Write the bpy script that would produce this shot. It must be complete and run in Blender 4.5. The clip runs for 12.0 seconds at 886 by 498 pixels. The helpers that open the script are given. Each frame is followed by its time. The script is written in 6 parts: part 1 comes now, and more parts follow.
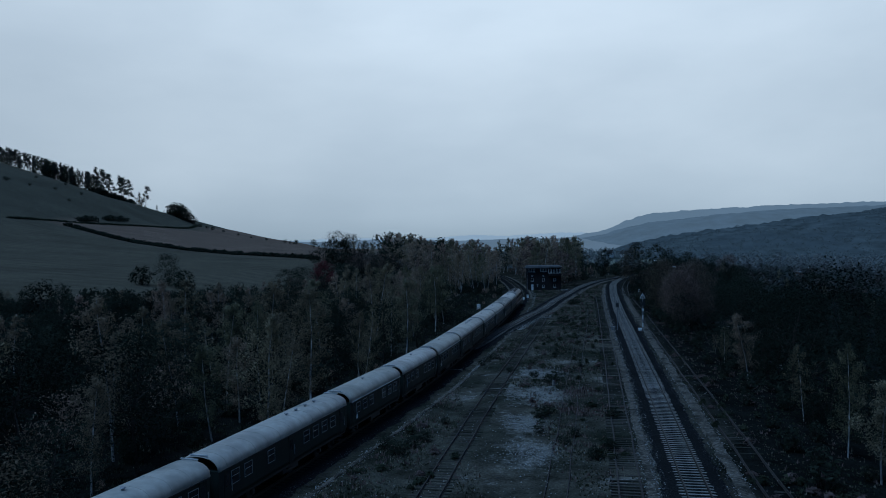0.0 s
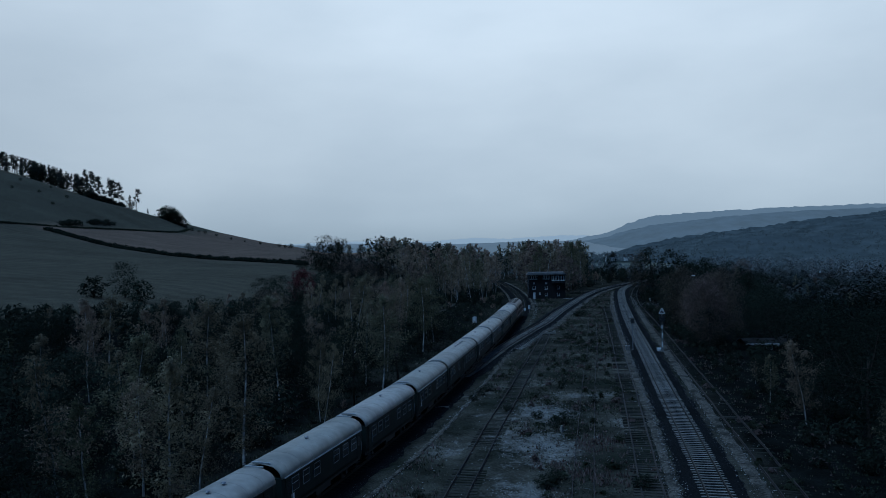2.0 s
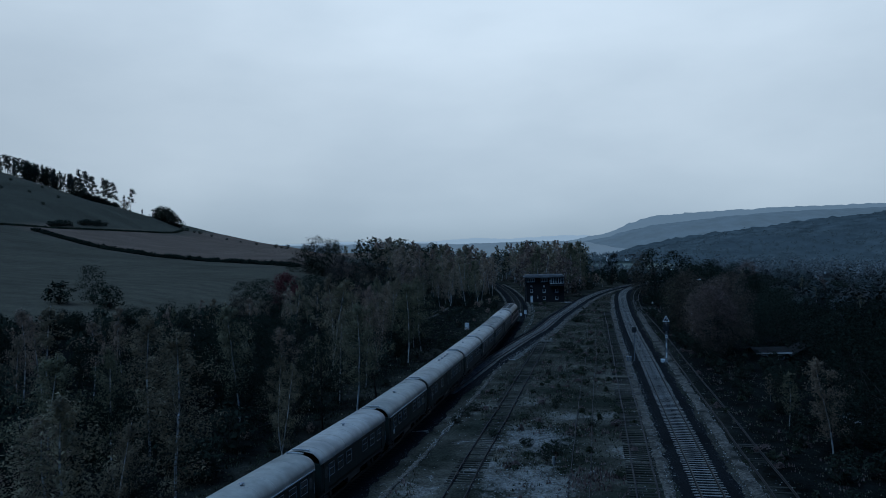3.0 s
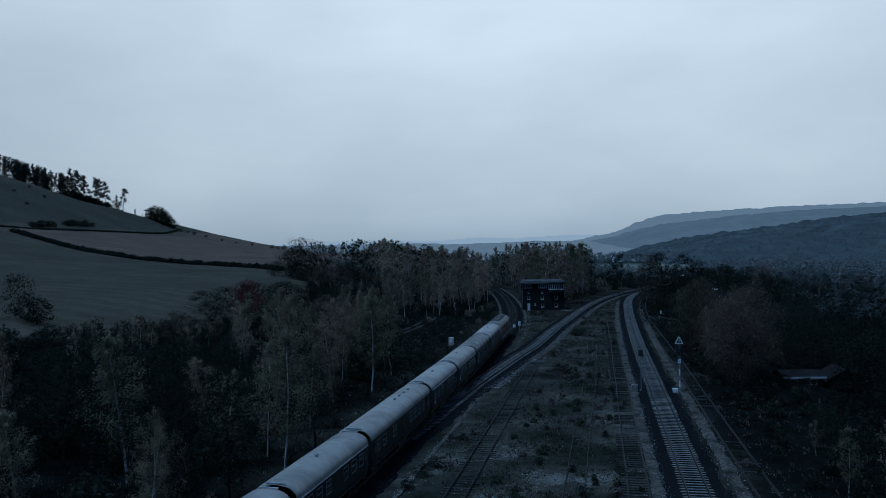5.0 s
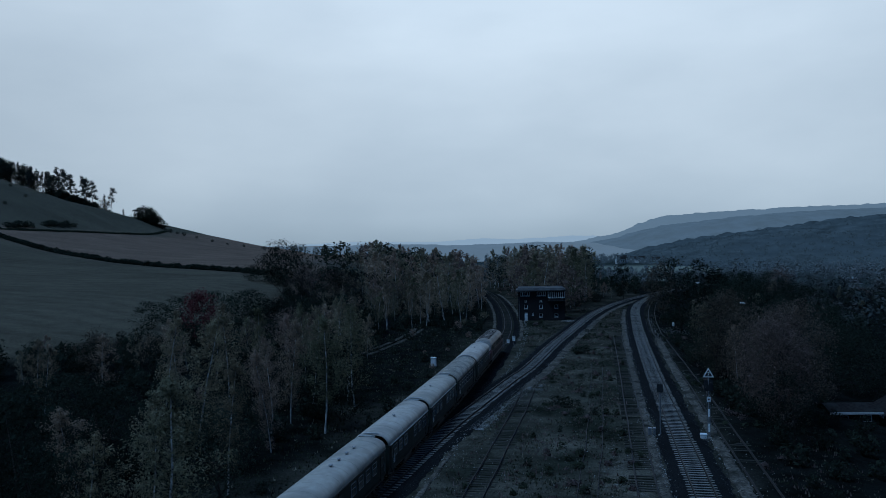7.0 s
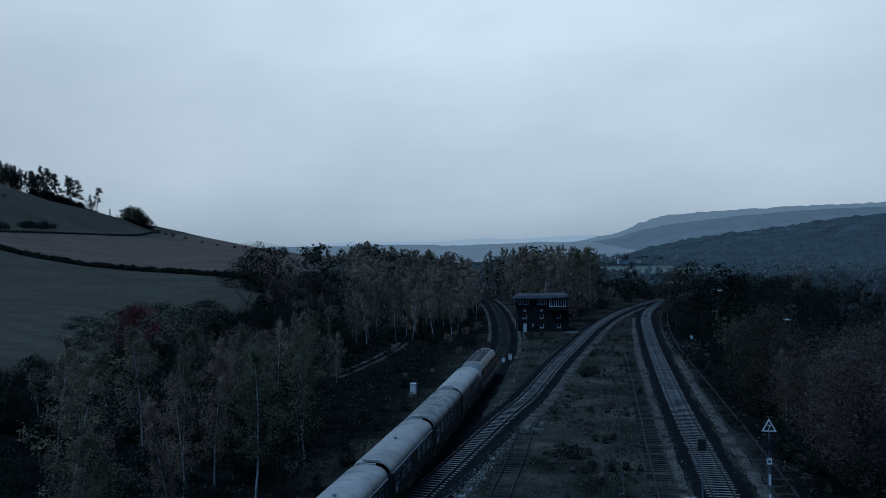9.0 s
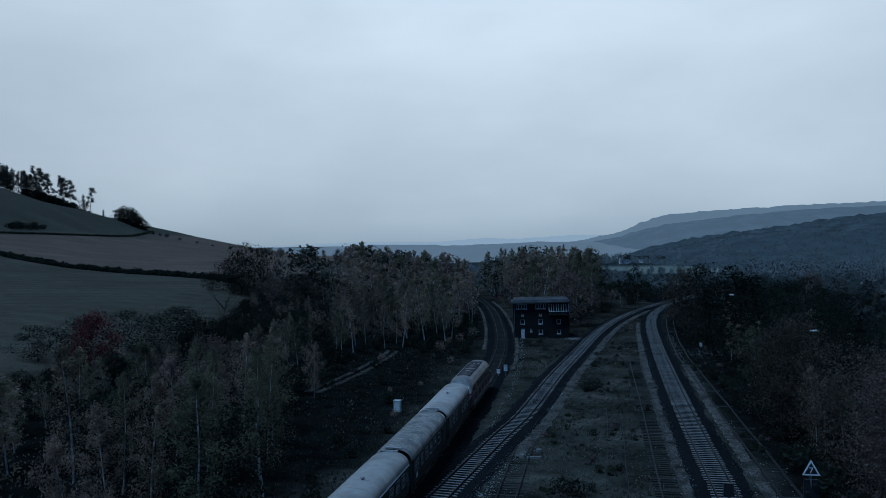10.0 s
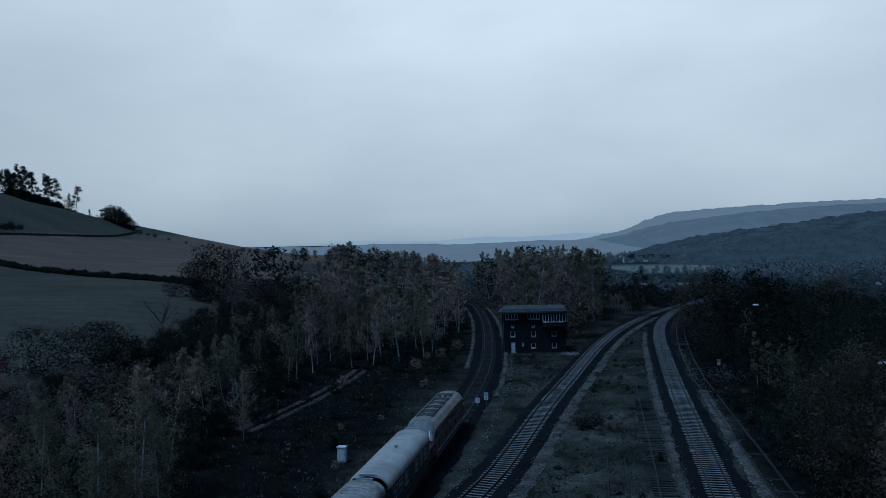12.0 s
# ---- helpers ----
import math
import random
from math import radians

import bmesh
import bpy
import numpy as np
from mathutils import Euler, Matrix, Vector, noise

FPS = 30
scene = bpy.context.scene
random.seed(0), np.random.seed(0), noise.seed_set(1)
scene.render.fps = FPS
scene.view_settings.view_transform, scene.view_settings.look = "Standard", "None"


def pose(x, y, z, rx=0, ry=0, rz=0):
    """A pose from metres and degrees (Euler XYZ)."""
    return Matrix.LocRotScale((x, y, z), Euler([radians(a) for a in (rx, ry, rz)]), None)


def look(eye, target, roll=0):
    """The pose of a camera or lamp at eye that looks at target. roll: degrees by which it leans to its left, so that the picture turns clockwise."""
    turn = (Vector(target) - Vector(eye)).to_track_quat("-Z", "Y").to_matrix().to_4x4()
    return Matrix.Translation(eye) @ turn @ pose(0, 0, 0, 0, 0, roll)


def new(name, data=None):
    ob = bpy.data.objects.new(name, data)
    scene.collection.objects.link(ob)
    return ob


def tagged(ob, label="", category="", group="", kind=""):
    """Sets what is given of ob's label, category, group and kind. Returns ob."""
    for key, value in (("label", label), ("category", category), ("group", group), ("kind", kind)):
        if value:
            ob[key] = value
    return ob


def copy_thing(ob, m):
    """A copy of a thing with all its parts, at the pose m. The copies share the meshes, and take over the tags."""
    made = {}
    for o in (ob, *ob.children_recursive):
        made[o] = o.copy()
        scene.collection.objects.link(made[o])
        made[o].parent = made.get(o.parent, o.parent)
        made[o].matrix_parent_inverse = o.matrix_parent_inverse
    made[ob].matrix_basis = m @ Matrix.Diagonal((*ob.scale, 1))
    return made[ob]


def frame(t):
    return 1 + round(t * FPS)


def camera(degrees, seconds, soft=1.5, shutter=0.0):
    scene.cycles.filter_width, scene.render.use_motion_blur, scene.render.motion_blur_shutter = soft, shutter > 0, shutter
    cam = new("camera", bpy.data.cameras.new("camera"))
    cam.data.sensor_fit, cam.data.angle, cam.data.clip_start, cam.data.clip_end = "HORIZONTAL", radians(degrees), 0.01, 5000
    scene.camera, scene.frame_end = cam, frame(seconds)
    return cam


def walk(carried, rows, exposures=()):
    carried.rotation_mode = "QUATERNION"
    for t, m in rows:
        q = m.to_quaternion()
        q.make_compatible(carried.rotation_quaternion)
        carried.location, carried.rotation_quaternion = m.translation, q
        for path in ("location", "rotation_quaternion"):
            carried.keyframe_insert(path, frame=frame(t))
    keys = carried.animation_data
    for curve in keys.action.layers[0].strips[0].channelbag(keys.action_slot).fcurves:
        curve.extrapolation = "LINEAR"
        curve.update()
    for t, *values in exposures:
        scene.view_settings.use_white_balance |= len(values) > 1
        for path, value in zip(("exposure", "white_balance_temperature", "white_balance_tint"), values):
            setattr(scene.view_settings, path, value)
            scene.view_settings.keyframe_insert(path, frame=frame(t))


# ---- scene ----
cam = camera(60.5, 12.0, soft=0.6)
# seconds, x, y, z, yaw to the left, pitch, roll
PATH = [
    (0.0, -0.06, -0.346, 16.956, -1.333, -0.886, -1.033),
    (0.5, 0.194, 4.221, 17.052, -1.289, -0.791, -1.009),
    (1.0, 0.697, 8.765, 17.159, -1.268, -0.718, -1.048),
    (1.5, 1.457, 13.259, 17.276, -1.257, -0.674, -1.121),
    (2.0, 2.428, 17.711, 17.409, -1.224, -0.659, -1.149),
    (2.5, 3.565, 22.132, 17.553, -1.187, -0.658, -1.224),
    (3.0, 4.797, 26.548, 17.706, -1.129, -0.655, -1.202),
    (5.0, 9.695, 44.246, 18.38, -0.643, -0.684, -1.255),
    (5.5, 10.69, 48.777, 18.51, -0.593, -0.68, -1.26),
    (6.0, 11.575, 53.366, 18.631, -0.548, -0.665, -1.224),
    (6.5, 12.364, 58.017, 18.745, -0.526, -0.656, -1.218),
    (7.0, 13.068, 62.72, 18.843, -0.509, -0.632, -1.193),
    (9.0, 15.688, 81.555, 19.223, -0.474, -0.633, -1.327),
    (9.5, 16.529, 86.205, 19.313, -0.429, -0.644, -1.393),
    (10.0, 17.451, 90.822, 19.413, -0.384, -0.646, -1.446),
    (10.5, 18.495, 95.416, 19.51, -0.311, -0.68, -1.507),
    (11.0, 19.613, 100.058, 19.597, -0.159, -0.689, -1.576),
    (11.5, 20.795, 104.751, 19.666, -0.106, -0.715, -1.63),
    (12.0, 21.932, 109.565, 19.705, -0.107, -0.75, -1.629),
]
walk(cam, [(t, pose(x, y, z, 90 + p, 0, w) @ pose(0, 0, 0, 0, 0, r)) for t, x, y, z, w, p, r in PATH], exposures=[(0.0, 0.05, 5740, 7), (12.0, 0.05, 5740, 7)])

# ---- world and sun: a low overcast at dusk ----
world = bpy.data.worlds.new("overcast")
scene.world = world
world.use_nodes = True
wn, wl = world.node_tree.nodes, world.node_tree.links
wn.clear()


def wnode(kind, **values):
    n = wn.new(kind)
    for k, v in values.items():
        n.inputs[k].default_value = v
    return n


def ramp_of(nodes, stops, interpolation="LINEAR"):
    r = nodes.new("ShaderNodeValToRGB")
    r.color_ramp.interpolation = interpolation
    while len(r.color_ramp.elements) < len(stops):
        r.color_ramp.elements.new(0.5)
    for e, (p, c) in zip(r.color_ramp.elements, stops):
        e.position, e.color = p, (*c, 1.0)
    return r


SKY_LIGHT = 1.0
coord = wn.new("ShaderNodeTexCoord")
split = wn.new("ShaderNodeSeparateXYZ")
wl.new(coord.outputs["Generated"], split.inputs[0])
# cloud deck: dim at the misty skyline, brightest some twenty degrees up, heavier grey overhead
deck = ramp_of(wn, [
    (0.0, (0.345, 0.41, 0.455)), (0.03, (0.43, 0.495, 0.54)), (0.09, (0.535, 0.595, 0.635)), (0.19, (0.61, 0.67, 0.71)),
    (0.30, (0.69, 0.755, 0.80)), (0.46, (0.18, 0.27, 0.37)), (0.65, (0.056, 0.170, 0.42)), (1.0, (0.030, 0.140, 0.42))])
wl.new(split.outputs["Z"], deck.inputs[0])
stretch = wn.new("ShaderNodeMapping")
stretch.inputs["Scale"].default_value = (1.0, 1.0, 2.6)
wl.new(coord.outputs["Generated"], stretch.inputs["Vector"])
puffs = wnode("ShaderNodeTexNoise", Scale=2.6, Detail=6.0, Roughness=0.5)
wl.new(stretch.outputs[0], puffs.inputs["Vector"])
soft_puffs = ramp_of(wn, [(0.25, (0.84, 0.86, 0.88)), (0.75, (1.10, 1.09, 1.08))])
wl.new(puffs.outputs["Fac"], soft_puffs.inputs[0])
clouds = wn.new("ShaderNodeMix")
clouds.data_type, clouds.blend_type = "RGBA", "MULTIPLY"
clouds.inputs["Factor"].default_value = 1.0
wl.new(deck.outputs[0], clouds.inputs["A"])
wl.new(soft_puffs.outputs[0], clouds.inputs["B"])
# the deck is thicker over the hill
over_hill = ramp_of(wn, [(0.15, (0.74, 0.75, 0.76)), (0.5, (1.0, 1.0, 1.0)), (0.9, (0.97, 0.97, 0.97))])
half_x = wn.new("ShaderNodeMapRange")
half_x.inputs["From Min"].default_value, half_x.inputs["From Max"].default_value = -1.0, 1.0
wl.new(split.outputs["X"], half_x.inputs["Value"])
wl.new(half_x.outputs[0], over_hill.inputs[0])
thick = wn.new("ShaderNodeMix")
thick.data_type, thick.blend_type = "RGBA", "MULTIPLY"
thick.inputs["Factor"].default_value = 1.0
wl.new(clouds.outputs["Result"], thick.inputs["A"])
wl.new(over_hill.outputs[0], thick.inputs["B"])
# dusk: the light is left ahead, over the valley's end; the deck behind is far darker
ahead = ramp_of(wn, [(0.0, (0.06, 0.17, 0.33)), (0.35, (0.085, 0.21, 0.38)), (0.62, (0.32, 0.43, 0.56)), (0.86, (1.0, 1.0, 1.0))], "EASE")
half_y = wn.new("ShaderNodeMapRange")
half_y.inputs["From Min"].default_value, half_y.inputs["From Max"].default_value = -1.0, 1.0
wl.new(split.outputs["Y"], half_y.inputs["Value"])
wl.new(half_y.outputs[0], ahead.inputs[0])
dusk = wn.new("ShaderNodeMix")
dusk.data_type, dusk.blend_type = "RGBA", "MULTIPLY"
dusk.inputs["Factor"].default_value = 1.0
wl.new(thick.outputs["Result"], dusk.inputs["A"])
wl.new(ahead.outputs[0], dusk.inputs["B"])
sky = wn.new("ShaderNodeTexSky")
sky.sky_type, sky.sun_disc = "NISHITA", False
sky.sun_elevation, sky.sun_rotation = radians(67), radians(-122)
bg_clouds = wnode("ShaderNodeBackground", Strength=SKY_LIGHT)
wl.new(dusk.outputs["Result"], bg_clouds.inputs["Color"])
bg_sky = wnode("ShaderNodeBackground", Strength=0.05)
wl.new(sky.outputs[0], bg_sky.inputs["Color"])
thin = wn.new("ShaderNodeMixShader")
thin.inputs["Fac"].default_value = 0.97
wl.new(bg_sky.outputs[0], thin.inputs[1])
wl.new(bg_clouds.outputs[0], thin.inputs[2])
wout = wn.new("ShaderNodeOutputWorld")
wl.new(thin.outputs[0], wout.inputs["Surface"])

sun = new("sun", bpy.data.lights.new("sun", "SUN"))
sun.data.energy, sun.data.angle, sun.data.color = 1.5, radians(26), (0.52, 0.84, 1.24)
sun.matrix_world = look((-40, -25, 110), (0, 0, 0))


# ---- materials ----
def mat(name, c1, c2, scale=4.0, rough=0.8, metal=0.0, c3=None, scale3=0.4, bump=0.0, bump_scale=30.0, vary=0.0, sheen=0.5,
        cover=False, stretch_z=1.0, glow=None, grit=0.55):
    """A surface with grain between c1 and c2, broad stains towards c3, relief, and a tone that differs from piece to piece by vary."""
    m = bpy.data.materials.new(name)
    m.use_nodes = True
    n, l = m.node_tree.nodes, m.node_tree.links
    b = n["Principled BSDF"]
    b.inputs["Metallic"].default_value = metal
    b.inputs["Specular IOR Level"].default_value = sheen
    tc = n.new("ShaderNodeTexCoord")
    mp = n.new("ShaderNodeMapping")
    mp.inputs["Scale"].default_value = (1, 1, stretch_z)
    l.new(tc.outputs["Object"], mp.inputs["Vector"])
    g = n.new("ShaderNodeTexNoise")
    g.inputs["Scale"].default_value, g.inputs["Detail"].default_value, g.inputs["Roughness"].default_value = scale, 9.0, grit
    l.new(mp.outputs[0], g.inputs["Vector"])
    r = ramp_of(n, [(0.32, c1), (0.68, c2)])
    l.new(g.outputs["Fac"], r.inputs[0])
    col = r.outputs[0]
    if cover:
        at = n.new("ShaderNodeAttribute")
        at.attribute_name = "cover"
        mx = n.new("ShaderNodeMix")
        mx.data_type, mx.blend_type = "RGBA", "MULTIPLY"
        mx.inputs["Factor"].default_value = 1.0
        l.new(col, mx.inputs["A"])
        l.new(at.outputs["Color"], mx.inputs["B"])
        col = mx.outputs["Result"]
        # tufts and worn spots, from hand size to strides
        tu = n.new("ShaderNodeTexNoise")
        tu.inputs["Scale"].default_value, tu.inputs["Detail"].default_value, tu.inputs["Roughness"].default_value = 0.35, 9.0, 0.72
        l.new(mp.outputs[0], tu.inputs["Vector"])
        tr = ramp_of(n, [(0.35, (0.45, 0.46, 0.45)), (0.65, (1.55, 1.54, 1.53))])
        l.new(tu.outputs["Fac"], tr.inputs[0])
        my = n.new("ShaderNodeMix")
        my.data_type, my.blend_type = "RGBA", "MULTIPLY"
        l.new(at.outputs["Alpha"], my.inputs["Factor"])
        l.new(col, my.inputs["A"])
        l.new(tr.outputs[0], my.inputs["B"])
        col = my.outputs["Result"]
        # bare gravel that shows through, ragged and gritty
        ba = n.new("ShaderNodeAttribute")
        ba.attribute_name = "bare"
        rag = n.new("ShaderNodeTexNoise")
        rag.inputs["Scale"].default_value, rag.inputs["Detail"].default_value, rag.inputs["Roughness"].default_value = 0.9, 10.0, 0.78
        l.new(mp.outputs[0], rag.inputs["Vector"])
        both = n.new("ShaderNodeMath")
        l.new(ba.outputs["Fac"], both.inputs[0])
        l.new(rag.outputs["Fac"], both.inputs[1])
        cut = n.new("ShaderNodeMapRange")
        cut.inputs["From Min"].default_value, cut.inputs["From Max"].default_value, cut.inputs["To Max"].default_value = 0.82, 1.02, 0.9
        l.new(both.outputs[0], cut.inputs["Value"])
        grit_ramp = ramp_of(n, [(0.35, (0.055, 0.050, 0.045)), (0.62, (0.29, 0.268, 0.238))])
        l.new(g.outputs["Fac"], grit_ramp.inputs[0])
        mb = n.new("ShaderNodeMix")
        mb.data_type = "RGBA"
        l.new(cut.outputs[0], mb.inputs["Factor"])
        l.new(col, mb.inputs["A"])
        l.new(grit_ramp.outputs[0], mb.inputs["B"])
        col = mb.outputs["Result"]
    if c3:
        s = n.new("ShaderNodeTexNoise")
        s.inputs["Scale"].default_value, s.inputs["Detail"].default_value, s.inputs["Roughness"].default_value = scale3, 4.0, 0.6
        l.new(mp.outputs[0], s.inputs["Vector"])
        k = ramp_of(n, [(0.45, (0, 0, 0)), (0.68, (1, 1, 1))])
        l.new(s.outputs["Fac"], k.inputs[0])
        mx = n.new("ShaderNodeMix")
        mx.data_type = "RGBA"
        l.new(k.outputs[0], mx.inputs["Factor"])
        l.new(col, mx.inputs["A"])
        mx.inputs["B"].default_value = (*c3, 1)
        col = mx.outputs["Result"]
    if vary:
        oi = n.new("ShaderNodeObjectInfo")
        hv = n.new("ShaderNodeHueSaturation")
        mr = n.new("ShaderNodeMapRange")
        mr.inputs["To Min"].default_value, mr.inputs["To Max"].default_value = 1 - vary, 1 + vary
        l.new(oi.outputs["Random"], mr.inputs["Value"])
        l.new(mr.outputs[0], hv.inputs["Value"])
        mh = n.new("ShaderNodeMapRange")
        mh.inputs["To Min"].default_value, mh.inputs["To Max"].default_value = 0.5 + 0.07 * vary, 0.5 - 0.07 * vary
        l.new(oi.outputs["Random"], mh.inputs["Value"])
        l.new(mh.outputs[0], hv.inputs["Hue"])
        l.new(col, hv.inputs["Color"])
        col = hv.outputs[0]
    l.new(col, b.inputs["Base Color"])
    rr = n.new("ShaderNodeMapRange")
    rr.inputs["To Min"].default_value, rr.inputs["To Max"].default_value = max(0.03, rough - 0.12), min(1.0, rough + 0.1)
    l.new(g.outputs["Fac"], rr.inputs["Value"])
    l.new(rr.outputs[0], b.inputs["Roughness"])
    if bump:
        t = n.new("ShaderNodeTexNoise")
        t.inputs["Scale"].default_value, t.inputs["Detail"].default_value = bump_scale, 5.0
        l.new(mp.outputs[0], t.inputs["Vector"])
        bp = n.new("ShaderNodeBump")
        bp.inputs["Strength"].default_value, bp.inputs["Distance"].default_value = bump, 0.1
        l.new(t.outputs["Fac"], bp.inputs["Height"])
        l.new(bp.outputs[0], b.inputs["Normal"])
    # for far ground only: emission that stands in for mist
    if glow:
        b.inputs["Emission Color"].default_value = (*glow, 1)
        b.inputs["Emission Strength"].default_value = 1.0
    return m


M = dict(
    ground=mat("soil and turf", (0.30, 0.30, 0.31), (1.75, 1.73, 1.68), 5.0, 0.95, bump=1.0, bump_scale=4.0, cover=True, sheen=0.0, grit=0.8),
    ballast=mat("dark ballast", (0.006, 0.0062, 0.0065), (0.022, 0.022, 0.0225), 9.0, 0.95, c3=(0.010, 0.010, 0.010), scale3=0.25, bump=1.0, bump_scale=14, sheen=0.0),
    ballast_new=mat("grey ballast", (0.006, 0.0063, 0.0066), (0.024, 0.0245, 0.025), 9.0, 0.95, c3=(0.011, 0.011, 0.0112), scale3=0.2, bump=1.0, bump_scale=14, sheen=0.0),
    gravel=mat("pale gravel", (0.032, 0.028, 0.023), (0.178, 0.155, 0.129), 5.0, 0.95, c3=(0.024, 0.024, 0.020), scale3=0.5, bump=0.7, bump_scale=20, sheen=0.0),
    lane=mat("worn lane soil", (0.028, 0.025, 0.021), (0.115, 0.100, 0.083), 2.5, 0.95, c3=(0.02, 0.021, 0.016), scale3=0.7, bump=0.6, bump_scale=15, sheen=0.0),
    concrete=mat("sleeper concrete", (0.15, 0.141, 0.128), (0.30, 0.283, 0.257), 8.0, 0.9, c3=(0.12, 0.11, 0.10), scale3=1.0, bump=0.2, bump_scale=40, vary=0.18, sheen=0.0),
    oak=mat("tarred sleeper wood", (0.018, 0.017, 0.0155), (0.062, 0.057, 0.050), 10.0, 0.95, c3=(0.04, 0.042, 0.03), scale3=1.2, bump=0.4, bump_scale=25, vary=0.4, sheen=0.0),
    rail=mat("worn rail steel", (0.008, 0.007, 0.0065), (0.018, 0.0155, 0.014), 6.0, 0.8, 0.1, bump=0.1, sheen=0.2),
    rail_top=mat("worn rail head", (0.013, 0.012, 0.0115), (0.030, 0.0285, 0.027), 4.0, 0.6, 0.3, sheen=0.3),
    rust=mat("rusted rail steel", (0.010, 0.008, 0.007), (0.028, 0.021, 0.018), 8.0, 0.85, 0.1, bump=0.2),
    brick=mat("dark clinker brick", (0.0085, 0.0080, 0.0085), (0.018, 0.016, 0.0165), 7.0, 0.85, c3=(0.008, 0.0078, 0.008), scale3=0.5, bump=0.3, bump_scale=30, sheen=0.3),
    white=mat("weathered white paint", (0.62, 0.62, 0.61), (0.8, 0.8, 0.79), 5.0, 0.6, c3=(0.33, 0.33, 0.31), scale3=1.5),
    sign=mat("white sign enamel", (0.76, 0.77, 0.77), (0.84, 0.84, 0.83), 6.0, 0.45, c3=(0.5, 0.5, 0.48), scale3=2.0),
    black=mat("black enamel", (0.010, 0.010, 0.011), (0.018, 0.018, 0.019), 6.0, 0.5),
    glass=mat("dark window glass", (0.012, 0.014, 0.017), (0.02, 0.023, 0.027), 2.0, 0.08, sheen=0.6),
    roofing=mat("bitumen roofing", (0.016, 0.016, 0.0165), (0.036, 0.036, 0.037), 2.5, 0.85, c3=(0.055, 0.055, 0.055), scale3=0.4, bump=0.15),
    steel=mat("grey galvanised steel", (0.20, 0.20, 0.205), (0.30, 0.30, 0.31), 8.0, 0.5, 0.6),
    red=mat("signal red paint", (0.25, 0.02, 0.02), (0.33, 0.035, 0.03), 5.0, 0.5),
)


# ---- mesh helpers ----
class Geo:
    """Vertices and faces of one mesh in the making; each face keeps a material slot."""

    def __init__(self):
        self.v, self.f, self.s = [], [], []

    def add(self, verts, faces, slot=0):
        o = len(self.v)
        self.v.extend([tuple(p) for p in verts])
        self.f.extend([tuple(i + o for i in f) for f in faces])
        self.s.extend([slot] * len(faces))
        return self

    def box(self, x0, x1, y0, y1, z0, z1, slot=0, inset=0.0):
        i = inset
        v = [(x0, y0, z0), (x1, y0, z0), (x1, y1, z0), (x0, y1, z0), (x0 + i, y0 + i, z1), (x1 - i, y0 + i, z1), (x1 - i, y1 - i, z1), (x0 + i, y1 - i, z1)]
        return self.add(v, [(3, 2, 1, 0), (4, 5, 6, 7), (0, 1, 5, 4), (1, 2, 6, 5), (2, 3, 7, 6), (3, 0, 4, 7)], slot)

    def tube(self, p0, p1, r0, r1, n=6, slot=0, caps=True):
        p0, p1 = Vector(p0), Vector(p1)
        d = (p1 - p0)
        if d.length < 1e-6:
            return self
        d.normalize()
        a = d.orthogonal().normalized()
        b = d.cross(a)
        v = []
        for p, r in ((p0, r0), (p1, r1)):
            for k in range(n):
                w = 2 * math.pi * k / n
                v.append(p + (a * math.cos(w) + b * math.sin(w)) * r)
        f = [(k, (k + 1) % n, n + (k + 1) % n, n + k) for k in range(n)]
        if caps:
            f += [tuple(range(n - 1, -1, -1)), tuple(range(n, 2 * n))]
        return self.add(v, f, slot)

    def loft(self, rings, slot=0, closed=True, caps=True):
        """Skins a row of rings with the same number of points."""
        n = len(rings[0])
        v = [p for ring in rings for p in ring]
        f = []
        for i in range(len(rings) - 1):
            for k in range(n if closed else n - 1):
                j = (k + 1) % n
                f.append((i * n + k, i * n + j, (i + 1) * n + j, (i + 1) * n + k))
        if caps and closed:
            f += [tuple(range(n - 1, -1, -1)), tuple(range((len(rings) - 1) * n, len(rings) * n))]
        return self.add(v, f, slot)

    def mesh(self, name, materials, smooth=False):
        me = bpy.data.meshes.new(name)
        me.from_pydata(self.v, [], self.f)
        for m in materials:
            me.materials.append(m)
        if len(materials) > 1:
            me.polygons.foreach_set("material_index", self.s)
        if smooth:
            me.polygons.foreach_set("use_smooth", [True] * len(self.f))
        me.validate()
        me.update()
        return me


def thing(name, label, category, m=None, group="", kind=""):
    """An empty at the base of a thing, to carry its parts."""
    ob = new(name)
    ob.empty_display_size = 0.2
    if m is not None:
        ob.matrix_basis = m
    return tagged(ob, label, category, group, kind)


def part(name, geo, material, parent=None, label="", m=None, smooth=False):
    """Links a Geo, bmesh or mesh as one object under its thing or part."""
    ms = material if isinstance(material, (list, tuple)) else [material]
    if isinstance(geo, bpy.types.Mesh):
        me = geo
    else:
        me = geo.mesh(name, ms, smooth)
    ob = new(name, me)
    if parent is not None:
        ob.parent = parent
    if m is not None:
        ob.matrix_basis = m
    return tagged(ob, label) if label else ob


def solo(name, geo, material, label, category, kind="", group="", smooth=False, m=None):
    return tagged(part(name, geo, material, None, label, m, smooth), label, category, group, kind)


